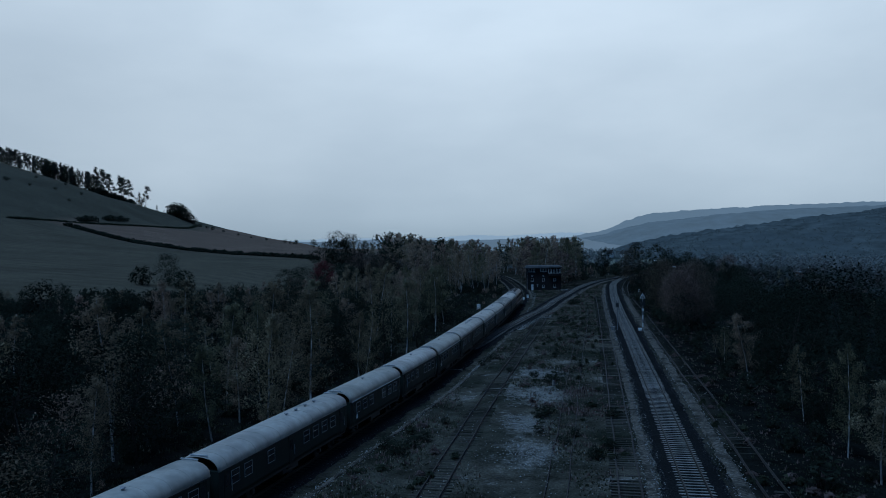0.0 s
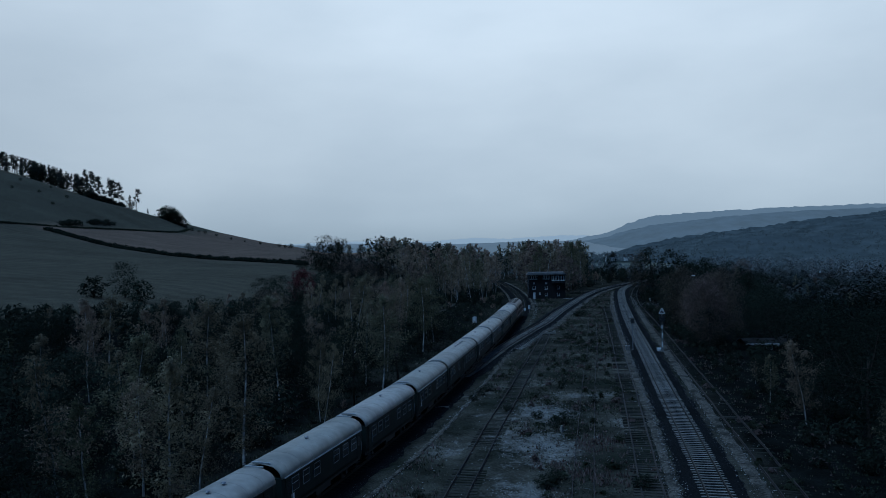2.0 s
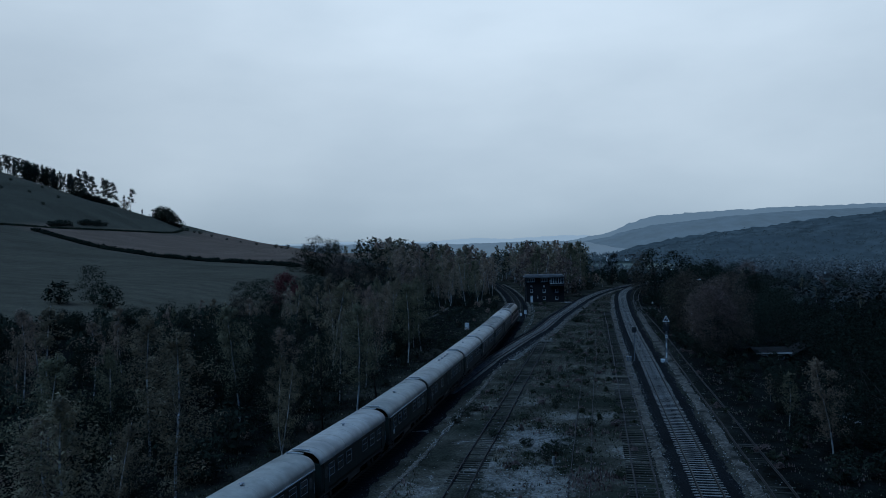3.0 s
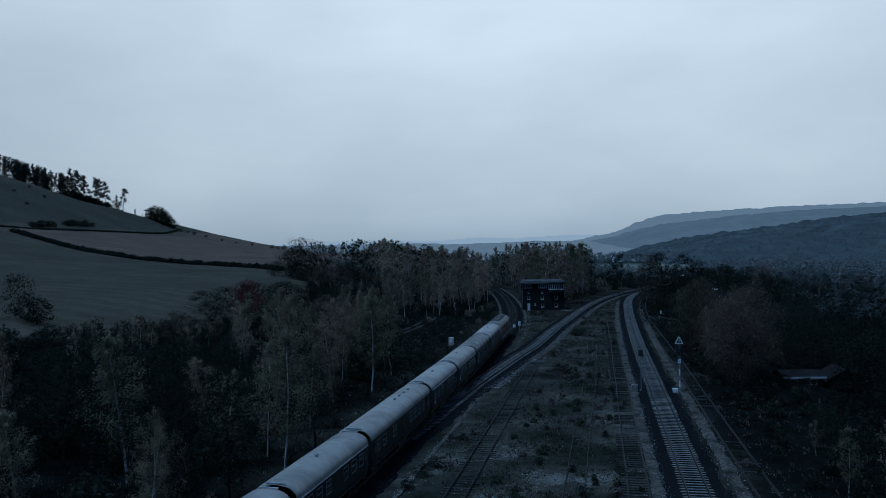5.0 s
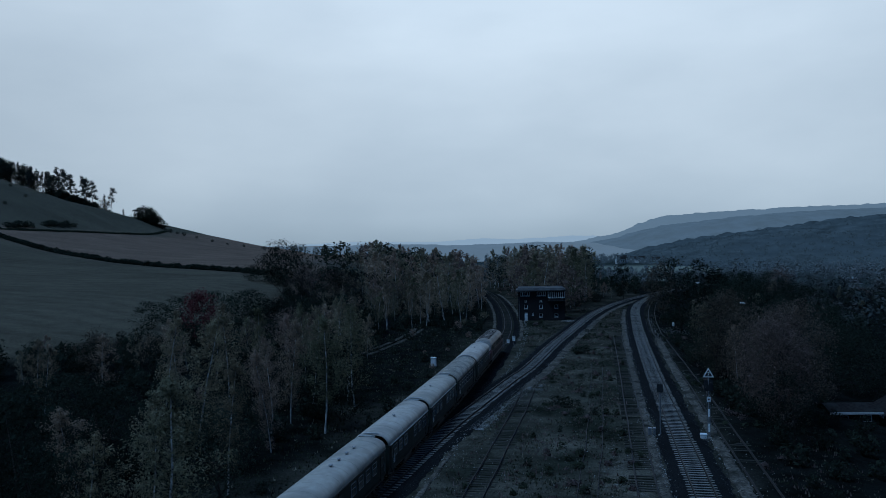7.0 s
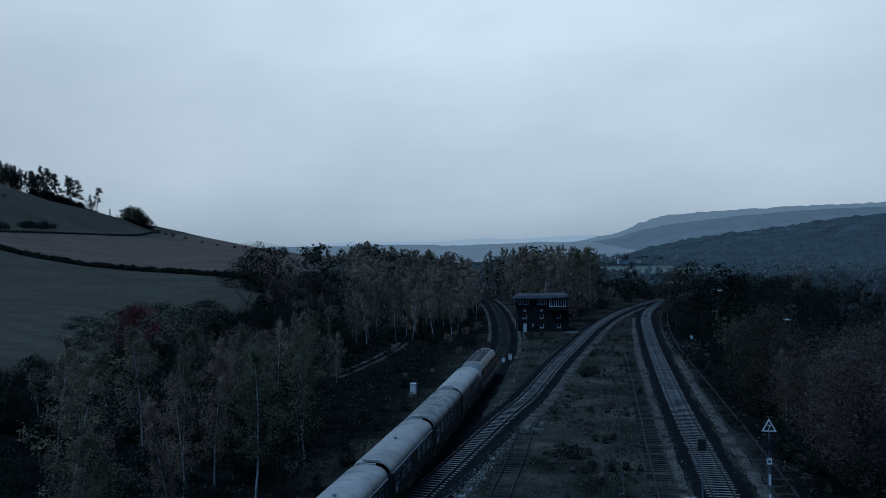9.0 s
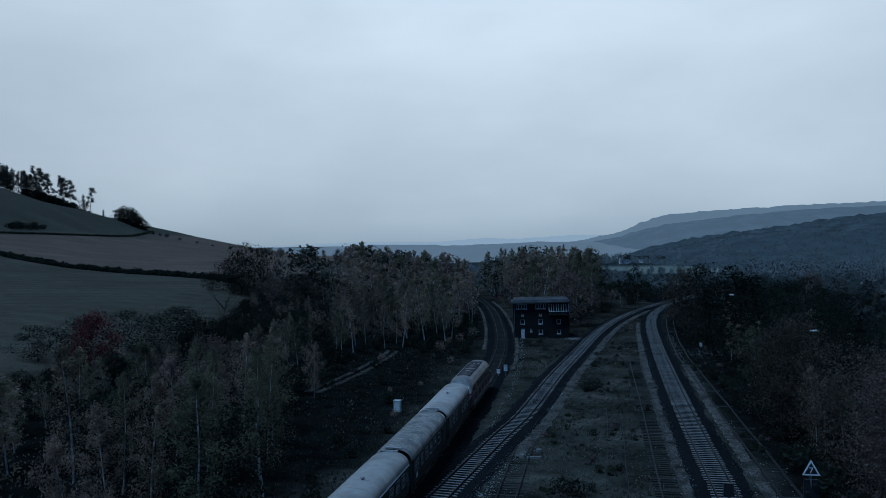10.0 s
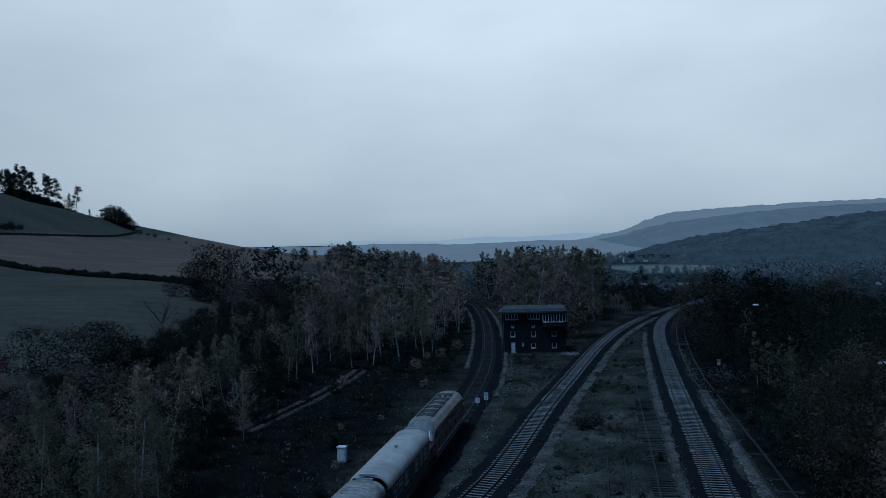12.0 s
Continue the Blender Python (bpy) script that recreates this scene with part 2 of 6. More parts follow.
def curve_points(points, step):
    """Points every step metres along a smooth line through the given ones, with the unit ways along it."""
    p = np.array(points, float)
    p = np.vstack([2 * p[0] - p[1], p, 2 * p[-1] - p[-2]])
    fine = []
    for i in range(1, len(p) - 2):
        for u in np.linspace(0, 1, 40, endpoint=False):
            a, b, c, d = p[i - 1], p[i], p[i + 1], p[i + 2]
            fine.append(0.5 * (2 * b + (c - a) * u + (2 * a - 5 * b + 4 * c - d) * u * u + (3 * b - a - 3 * c + d) * u ** 3))
    fine = np.array(fine + [p[-2]])
    k = np.ones(31) / 31
    pad = np.vstack([np.repeat(fine[:1], 15, 0), fine, np.repeat(fine[-1:], 15, 0)])
    soft = np.stack([np.convolve(pad[:, i], k, "valid") for i in range(2)], 1)
    soft[:15], soft[-15:] = fine[:15], fine[-15:]
    s = np.r_[0, np.cumsum(np.linalg.norm(np.diff(soft, axis=0), axis=1))]
    at = np.arange(0, s[-1], step)
    q = np.stack([np.interp(at, s, soft[:, i]) for i in range(2)], 1)
    w = np.gradient(q, axis=0)
    return q, w / np.linalg.norm(w, axis=1)[:, None]


# ---- the lines of the tracks, on plan ----
LINES = dict(
    train=[(-27, 8), (-20.5, 28), (-13.6, 47), (-6.9, 67.7), (-2.8, 80.6), (1.3, 95), (6.6, 116.9), (9.5, 129), (12.6, 142.5), (15.7, 156.4), (18.5, 170),
           (21.4, 184), (24.1, 198), (26.5, 213), (28.4, 228), (29.9, 246), (31.2, 270), (32.0, 300), (31.4, 330), (29.2, 355), (25.2, 380), (20.5, 400), (12, 425), (0, 450)],
    branch=[(6.4, 115.5), (8.6, 122), (11.0, 130), (13.5, 138), (15.5, 144), (17.4, 149.5), (20.2, 157.5), (23.5, 166.8), (25.9, 173), (28.6, 181.6), (34.1, 199.8),
            (38.9, 214.1), (43.5, 228), (49.3, 245), (55.3, 260.6), (61.8, 275.3), (69.4, 290), (77.8, 304), (90, 321.5), (104, 339), (125, 362)],
    main=[(-1, -35), (4.5, -10), (9, 10), (13.3, 29.5), (17.3, 47.6), (21.4, 66.6), (24.0, 78.4), (27.6, 95.3), (33.1, 121.3), (37.8, 143.5), (42.6, 166.4), (48.0, 191),
          (53.4, 214.8), (58.7, 237), (63.2, 255), (69.4, 275.6), (76.8, 294), (85.5, 311), (97, 328.5), (118, 355)],
    cut_siding=[(-9, 10), (-5, 28), (-0.6, 48), (4.3, 70.8), (8.3, 88.8), (14.0, 113), (18.4, 132), (20.9, 142.7), (25.3, 163)],
    inner_siding=[(1, -5), (8.3, 27), (13.0, 48.2), (20.2, 80.9), (29.8, 125), (38.7, 166.3), (47.9, 209.8)],
    weedy_siding=[(-2, 5), (7.2, 45), (13.1, 70.9), (21.9, 110.1), (30.0, 144.7), (37.2, 178.2)],
    outer_siding=[(11, -8), (17.5, 24), (23.4, 51.9), (25.8, 63.2), (32.4, 94.7), (39.8, 130.4), (46.8, 164), (53.6, 198.4), (58.4, 221), (65.9, 249.8), (75.2, 280), (82, 296)],
)
_ty = np.array(LINES["train"])
_gy = np.array(LINES["outer_siding"])


def train_x(y):
    return np.interp(y, _ty[:20, 1], _ty[:20, 0])


def outer_x(y):
    return np.interp(y, _gy[:, 1], _gy[:, 0])


def step01(a, b, v):
    u = np.clip((v - a) / (b - a), 0, 1)
    return u * u * (3 - 2 * u)


GROUND = -0.42


def ground_z(x, y):
    """The lie of the land: a level yard, a field and hill rising beside it, and a valley falling away on the other side."""
    x, y = np.asarray(x, float), np.asarray(y, float)
    d = train_x(y) - 8 - x
    low = np.interp(d, [0, 15, 37, 69, 113, 143, 250, 500, 1500], [0, 0.6, 4.2, 8.8, 11.2, 13, 18, 30, 55])
    steep = np.interp(-x, [90, 112, 150, 195, 230, 262, 291, 357, 500, 800, 2500], [0, 1.2, 5.5, 15, 32, 43, 51.5, 71, 105, 140, 170]) * step01(100, 545, y)
    crest = np.interp(-x, [195, 240, 500], [650, 545, 545])
    fall = np.interp(-x, [60, 125], [480, 690])
    back = (1 - 0.95 * step01(0, 400, y - fall)) * (1 - 0.32 * step01(0, 190, y - crest) * step01(185, 235, -x))
    near = step01(-120, 60, y) * 0.6 + 0.4
    e = x - outer_x(y) - 5
    right = np.interp(e, [0, 4, 18, 60, 130, 230, 400, 3000], [0, -0.3, -3.6, -5.2, -8.5, -14, -18, -24])
    far = -13 * step01(390, 640, y) * step01(-70, 10, x)
    return GROUND + (low * near + steep) * back + np.minimum(right, far) + right * 0.15 * step01(390, 640, y)


# ---- ground ----
def hedge_y(x):
    return np.interp(x, [-420, -190, -121, -101, -80, -57, -45, -20], [420, 408, 365, 358, 350, 335, 320, 310])


def field_edge(y):
    return np.interp(y, [-100, 60, 110, 140, 160, 180, 200, 230, 260, 317, 420, 700], [85, 85, 74, 58, 48, 45, 42, 45, 51, 60, 60, 50])


# bare gravelly patches of the yard, and pale meadows down in the valley
BARE = [(8.0, 59.5, 2.6), (8.8, 69.5, 2.3), (11.8, 83, 3.4), (14.2, 95, 3.0), (43.6, 238, 1.6), (49, 104, 2.5), (61, 215, 3.0)]
MEADOWS = [(190, 330, 770, 940), (520, 760, 640, 800), (95, 160, 470, 560)]


def ground_sheet():
    xs = np.r_[-3000, -2000, -1400, -1000, np.arange(-800, -420, 40), np.arange(-420, -120, 12), np.arange(-120, -50, 5), np.arange(-50, 110, 1.6), np.arange(110, 200, 6),
               np.arange(200, 420, 25), np.arange(420, 1000, 80), 1200, 1600, 2200, 3000]
    ys = np.r_[-900, -500, -250, -120, -60, np.arange(-20, 40, 5), np.arange(40, 230, 1.6), np.arange(230, 400, 4), np.arange(400, 700, 12), np.arange(700, 1100, 40), 1200, 1500,
               2000, 2800, 3800, 4700]
    gx, gy = np.meshgrid(xs, ys)
    z = ground_z(gx, gy)
    rough = np.array([[noise.noise((x * 0.21, y * 0.21, 0)) * 0.10 + noise.noise((x * 0.6, y * 0.6, 3)) * 0.05 for x in xs] for y in ys])
    z = z + rough * ((gx > -120) & (gx < 130))
    nx, ny = len(xs), len(ys)
    v = np.stack([gx, gy, z], -1).reshape(-1, 3)
    i = np.arange(nx * ny).reshape(ny, nx)
    f = np.stack([i[:-1, :-1], i[:-1, 1:], i[1:, 1:], i[1:, :-1]], -1).reshape(-1, 4)
    me = bpy.data.meshes.new("ground")
    me.from_pydata(v.tolist(), [], f.tolist())
    me.materials.append(M["ground"])
    # what grows or lies where, with tree shade put into the woodland tone
    x, y = v[:, 0], v[:, 1]
    n1 = np.array([noise.noise((a * 0.05, b * 0.05, 7)) for a, b in zip(x, y)])
    n2 = np.array([noise.noise((a * 0.16, b * 0.16, 9)) for a, b in zip(x, y)])
    n3 = np.array([noise.noise((a * 0.45, b * 0.45, 2)) for a, b in zip(x, y)])
    d = train_x(y) - 8 - x
    c = np.zeros((len(v), 4))
    c[:, 3] = 1
    yard_a, yard_b = np.array([0.018, 0.020, 0.015]), np.array([0.066, 0.060, 0.048])
    u = np.clip(0.5 + 1.2 * n2, 0, 1)[:, None]
    c[:, :3] = (yard_a * (1 - u) + yard_b * u) * (1 - 0.4 * step01(180, 250, y))[:, None]
    patch = 0.08 + 0.34 * step01(-0.1, 0.6, n2 + 0.5 * n3) * (1 - 0.5 * step01(90, 150, y))
    for px, py, r in BARE:
        patch = np.maximum(patch, 0.47 - 0.3 * step01(0.3, 1.8, np.hypot(x - px, (y - py) * 0.6) / r + 0.5 * n3))
    # woodland floor near black: shade under the trees is in its colour
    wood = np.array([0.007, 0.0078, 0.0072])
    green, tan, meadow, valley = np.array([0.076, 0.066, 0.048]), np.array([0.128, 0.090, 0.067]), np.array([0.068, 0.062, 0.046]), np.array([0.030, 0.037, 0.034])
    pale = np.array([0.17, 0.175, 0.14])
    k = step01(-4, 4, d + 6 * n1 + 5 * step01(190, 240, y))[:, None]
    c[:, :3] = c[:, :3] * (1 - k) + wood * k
    fe = field_edge(y)
    k = step01(-6, 4, d - fe)[:, None]
    hy = hedge_y(x)
    top = (step01(-2, 2, y - hy))[:, None]
    crest = step01(-4, 4, -x - np.interp(y, [380, 470, 577, 610, 700], [205, 189, 175, 180, 186]))[:, None]
    land = green * (1 - top) + tan * top
    land = land * (1 - crest) + meadow * crest
    furrow = 0.10 * np.sin((x * 0.35 + y * 0.94) * 0.9) * (1 - crest[:, 0])
    land = land * (1 + 0.25 * n1 + 0.12 * n3 + furrow)[:, None]
    c[:, :3] = c[:, :3] * (1 - k) + land * k
    c[:, 3] = 1 - 0.75 * k[:, 0]
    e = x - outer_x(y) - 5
    # the same dark tone over the outer siding, for its trees' shadow
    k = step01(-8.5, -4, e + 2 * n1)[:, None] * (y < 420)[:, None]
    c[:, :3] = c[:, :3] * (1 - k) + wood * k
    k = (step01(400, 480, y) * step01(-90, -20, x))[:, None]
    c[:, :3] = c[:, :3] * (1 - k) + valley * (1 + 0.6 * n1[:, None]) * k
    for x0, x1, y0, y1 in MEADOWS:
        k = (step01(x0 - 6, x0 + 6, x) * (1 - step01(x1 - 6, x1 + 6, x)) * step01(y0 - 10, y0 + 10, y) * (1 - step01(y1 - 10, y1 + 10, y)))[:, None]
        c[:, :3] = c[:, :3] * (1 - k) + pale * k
    bare = me.attributes.new("bare", "FLOAT", "POINT")
    bare.data.foreach_set("value", patch * (1 - step01(-4, 1, d + 4 * n1)) * (1 - step01(-8.5, -7, e + 0.8 * n3)) * (y < 330))
    at = me.color_attributes.new("cover", "FLOAT_COLOR", "POINT")
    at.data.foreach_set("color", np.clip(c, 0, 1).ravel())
    me.polygons.foreach_set("use_smooth", [True] * len(f))
    me.update()
    ob = new("ground", me)
    return tagged(ob, "weedy railway yard, woodland floor and rising fields", "ground", kind="structure")


ground_sheet()


def strip(name, line, half, z_top, drop, material, label, category, parent=None, y0=-1e9, y1=1e9, step=0.8, side=0.0, ragged=0.25, across=(-1.0, -0.72, -0.35, 0, 0.35, 0.72, 1.0), follow=False):
    """A long bed of stones along a track, with uneven shoulders."""
    q, w = curve_points(line, step)
    rings = []
    for (x, y), (wx, wy) in zip(q, w):
        if not y0 <= y <= y1:
            continue
        ring = []
        for a in across:
            edge = abs(a) > 0.9
            r = half * a * (1 + ragged * (0.4 * noise.noise((x * 0.4, y * 0.4, 5 * a)) + 0.8 * noise.noise((x * 2.3, y * 2.3, 5 * a))) * edge) + side
            px, py = x + wy * r, y - wx * r
            z = z_top + (float(ground_z(px, py)) if follow else 0.0) - (drop if edge else 0.0) + 0.016 * noise.noise((px * 1.7, py * 1.7, 1))
            if edge and z < ground_z(px, py) - 0.03:
                z = float(ground_z(px, py)) - 0.05
            ring.append((px, py, z))
        rings.append(ring)
    g = Geo().loft(rings, closed=False, caps=False)
    if parent is not None:
        return part(name, g, material, parent, label, smooth=True)
    return solo(name, g, material, label, category, kind="structure", smooth=True)


RAIL = [(-0.036, 0), (0.036, 0), (0.036, -0.04), (0.010, -0.05), (0.010, -0.14), (0.07, -0.16), (0.07, -0.172), (-0.07, -0.172), (-0.07, -0.16), (-0.010, -0.14), (-0.010, -0.05), (-0.036, -0.04)]


def sleeper_mesh(kind):
    g = Geo()
    if kind == "concrete":
        rings = []
        for x, h, wd in ((-1.2, 0.16, 0.13), (-0.95, 0.19, 0.14), (-0.55, 0.19, 0.135), (0, 0.175, 0.115), (0.55, 0.19, 0.135), (0.95, 0.19, 0.14), (1.2, 0.16, 0.13)):
            rings.append([(x, -wd, -0.2), (x, wd, -0.2), (x, wd * 0.62, h - 0.2), (x, -wd * 0.62, h - 0.2)])
        g.loft(rings)
        return g.mesh("sleeper", [M["concrete"]])
    g.box(-1.3, 1.3, -0.13, 0.13, -0.2, -0.015, inset=0.012)
    return g.mesh("sleeper", [M["oak"]])


SLEEPER = dict(concrete=sleeper_mesh("concrete"), oak=sleeper_mesh("oak"))


def track(name, label, kind, near, rail_material, top_material, z=0.0, step=0.6, y_from=-1e9, y_to=1e9, bed=None, half=2.3, skip=0.0, singles=True, wander=0.0, oak_before=None, sunk=0.0):
    """A railway track: two rails, the sleepers in the stretch near (y from, y to) each on their own, the others in one mesh."""
    line = LINES[name]
    root = thing("railway_track", label, "railway track", kind="structure")
    q, w = curve_points(line, 1.5)
    for side in (-0.7535, 0.7535):
        rings = []
        for n, ((x, y), (wx, wy)) in enumerate(zip(q, w)):
            wob = wander * noise.noise((x * 0.13, y * 0.13, 4)) if wander else 0.0
            rings.append([(x + wy * (side + wob + a), y - wx * (side + wob + a), z + b + 0.5 * wob) for a, b in RAIL])
        g = Geo().loft(rings)
        g.s = [1 if (i % len(RAIL)) == 0 and i < len(RAIL) * (len(rings) - 1) else 0 for i in range(len(g.f))]
        part("rail", g, [rail_material, top_material], root, "polished steel rail" if top_material is not rail_material else "rusted steel rail")
    q, w = curve_points(line, step)
    rest, rng = Geo(), random.Random(name)
    src = {k: ([tuple(v.co) for v in m.vertices], [tuple(p.vertices) for p in m.polygons]) for k, m in SLEEPER.items()}
    count = 0
    for (x, y), (wx, wy) in zip(q, w):
        if not y_from <= y <= y_to or rng.random() < skip:
            continue
        k = "oak" if oak_before and y < oak_before else kind
        ang = math.atan2(-wx, wy) + rng.uniform(-0.012, 0.012) * (3 if k == "oak" else 1)
        m = Matrix.Translation((x + rng.uniform(-0.03, 0.03), y, z - 0.165 - sunk + rng.uniform(-0.012, 0.008) * (1 + 40 * sunk))) @ Matrix.Rotation(ang, 4, "Z")
        if singles and near[0] <= y <= near[1] and count < 300:
            part("sleeper", SLEEPER[k], None, root, m=m)
            count += 1
        else:
            v, f = src[k]
            rest.add([m @ Vector(p) for p in v], f)
    if rest.v:
        tagged(part("sleepers_far", rest, M["oak" if kind == "oak" else "concrete"], root), kind="stuff")
    if bed:
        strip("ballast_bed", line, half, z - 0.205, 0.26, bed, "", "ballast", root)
    return root


def all_tracks():
    track("main", "main line track with pale concrete sleepers on ballast", "concrete", (40, 215), M["rail"], M["rail_top"], bed=M["ballast_new"], half=2.35)
    track("branch", "curving branch track with pale concrete sleepers", "concrete", (138, 300), M["rail"], M["rail_top"], bed=M["ballast_new"], half=2.45, oak_before=137.5)
    track("train", "curved track on dark ballast under the train", "oak", (180, 345), M["rail"], M["rail_top"], bed=M["ballast"], half=2.6)
    track("cut_siding", "disused siding ending in the weeds, rusted rails", "oak", (45, 170), M["rust"], M["rust"], z=-0.20, skip=0.15, wander=0.10, sunk=0.0)
    track("inner_siding", "overgrown siding with rusted rails and rotten sleepers", "oak", (45, 200), M["rust"], M["rust"], z=-0.16, skip=0.15, wander=0.10, sunk=0.015)
    track("weedy_siding", "rusted siding almost lost in the weeds", "oak", (60, 175), M["rust"], M["rust"], z=-0.31, skip=0.5, wander=0.15, sunk=0.06)
    track("outer_siding", "rusty outer siding with dark wooden sleepers", "oak", (50, 200), M["rust"], M["rust"], z=-0.17, skip=0.3, wander=0.08, sunk=0.08)


def gravel_paths():
    strip("gravel_path", LINES["main"], 0.45, GROUND + 0.13, 0.1, M["gravel"], "narrow pale gravel walkway beside the main line", "path", y0=30, y1=262, side=-2.75, ragged=0.9)
    strip("gravel_path", LINES["main"], 0.5, GROUND + 0.13, 0.1, M["gravel"], "pale gravel walkway beside the outer siding", "path", y0=30, y1=206, side=3.2, ragged=0.8)
    strip("gravel_path", LINES["branch"], 0.6, GROUND + 0.13, 0.1, M["gravel"], "pale gravel walkway beside the branch track", "path", y0=160, y1=292, side=2.95, ragged=0.7)
    strip("gravel_path", LINES["train"], 0.2, GROUND + 0.13, 0.1, M["gravel"], "thin pale gravel edge of the ballast", "path", y0=40, y1=135, side=3.9, ragged=0.9)
    strip("gravel_path", LINES["train"], 0.35, GROUND + 0.13, 0.1, M["gravel"], "thin pale gravel edge beside the curved track", "path", y0=205, y1=330, side=3.0, ragged=0.9)
    strip("gravel_path", LINES["train"], 0.35, GROUND + 0.13, 0.1, M["gravel"], "thin pale gravel edge beside the curved track", "path", y0=225, y1=330, side=-3.0, ragged=0.9)
    lane = [(0.5, 189), (3.2, 197.6), (5.4, 205.8), (7.6, 215.9), (9.1, 226)]
    for side in (-0.75, 0.75):
        strip("farm_lane", lane, 0.42, 0.07, 0.12, M["lane"], "pale wheel rut of a farm lane in the scrub", "path", side=side, ragged=0.6, follow=True)


gravel_paths()


# ---- trees ----
def leaf_material(name, c1, c2, vary):
    """Thin leaves: a tone of its own for each tree and each leaf, and some light let through."""
    m = mat(name, c1, c2, 1.2, 0.9, vary=vary, sheen=0.0)
    n, l = m.node_tree.nodes, m.node_tree.links
    b = n["Principled BSDF"]
    col = b.inputs["Base Color"].links[0].from_socket
    geo = n.new("ShaderNodeNewGeometry")
    mr = n.new("ShaderNodeMapRange")
    mr.inputs["To Min"].default_value, mr.inputs["To Max"].default_value = 0.72, 1.28
    l.new(geo.outputs["Random Per Island"], mr.inputs["Value"])
    hv = n.new("ShaderNodeHueSaturation")
    l.new(mr.outputs[0], hv.inputs["Value"])
    l.new(col, hv.inputs["Color"])
    l.new(hv.outputs[0], b.inputs["Base Color"])
    tl = n.new("ShaderNodeBsdfTranslucent")
    l.new(hv.outputs[0], tl.inputs["Color"])
    mx = n.new("ShaderNodeMixShader")
    mx.inputs["Fac"].default_value = 0.42
    l.new(b.outputs[0], mx.inputs[1])
    l.new(tl.outputs[0], mx.inputs[2])
    l.new(mx.outputs[0], n["Material Output"].inputs["Surface"])
    return m


M.update(
    bark_birch=mat("birch bark", (0.22, 0.21, 0.20), (0.62, 0.60, 0.57), 5.0, 0.85, c3=(0.06, 0.055, 0.05), scale3=2.2, stretch_z=0.5, sheen=0.0),
    bark=mat("dark bark", (0.025, 0.021, 0.018), (0.06, 0.05, 0.042), 6.0, 0.95, bump=0.4, bump_scale=12, sheen=0.0),
    leaf_birch=leaf_material("autumn birch leaves", (0.100, 0.085, 0.061), (0.335, 0.273, 0.18), 0.4),
    leaf_olive=leaf_material("olive birch leaves", (0.072, 0.070, 0.046), (0.225, 0.206, 0.132), 0.4),
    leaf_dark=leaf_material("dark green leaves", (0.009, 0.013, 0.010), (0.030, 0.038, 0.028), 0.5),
    leaf_brown=leaf_material("browned leaves", (0.105, 0.083, 0.062), (0.30, 0.226, 0.160), 0.35),
    leaf_red=leaf_material("red autumn leaves", (0.030, 0.012, 0.012), (0.150, 0.040, 0.040), 0.2),
    leaf_rust=leaf_material("dull rust leaves", (0.044, 0.036, 0.029), (0.150, 0.116, 0.090), 0.35),
    # needles lightened in colour for the mist over the far hill crest
    needles=leaf_material("dark needles", (0.018, 0.025, 0.025), (0.042, 0.052, 0.048), 0.3),
)


def leaf_cloud(name, centres, size, material, seed, outward=None):
    """Many small leaves, each a small blade of its own, turned at random about the way out of the crown."""
    rng = np.random.default_rng(seed)
    c = np.asarray(centres, float)
    n = len(c)
    face = rng.normal(size=(n, 3))
    face /= np.linalg.norm(face, axis=1)[:, None]
    soft = None
    if outward is not None:
        out = outward / (np.linalg.norm(outward, axis=1)[:, None] + 1e-9)
        soft = out + 0.35 * face
        soft /= np.linalg.norm(soft, axis=1)[:, None] + 1e-9
        face = face * 0.55 + out
    a = np.cross(face, rng.normal(size=(n, 3)))
    a /= np.linalg.norm(a, axis=1)[:, None] + 1e-9
    b = np.cross(face, a)
    b /= np.linalg.norm(b, axis=1)[:, None] + 1e-9
    s = (np.asarray(size) * rng.uniform(0.6, 1.35, n))[:, None]
    v = np.stack([c + a * s * 0.7, c + b * s * 0.6, c - a * s * 0.7], 1).reshape(-1, 3)
    f = np.arange(3 * n).reshape(-1, 3)
    me = bpy.data.meshes.new(name)
    me.from_pydata(v.tolist(), [], f.tolist())
    me.materials.append(material)
    if soft is not None:
        me.polygons.foreach_set("use_smooth", [True] * n)
        me.normals_split_custom_set_from_vertices(np.repeat(soft, 3, 0).tolist())
    me.update()
    return me


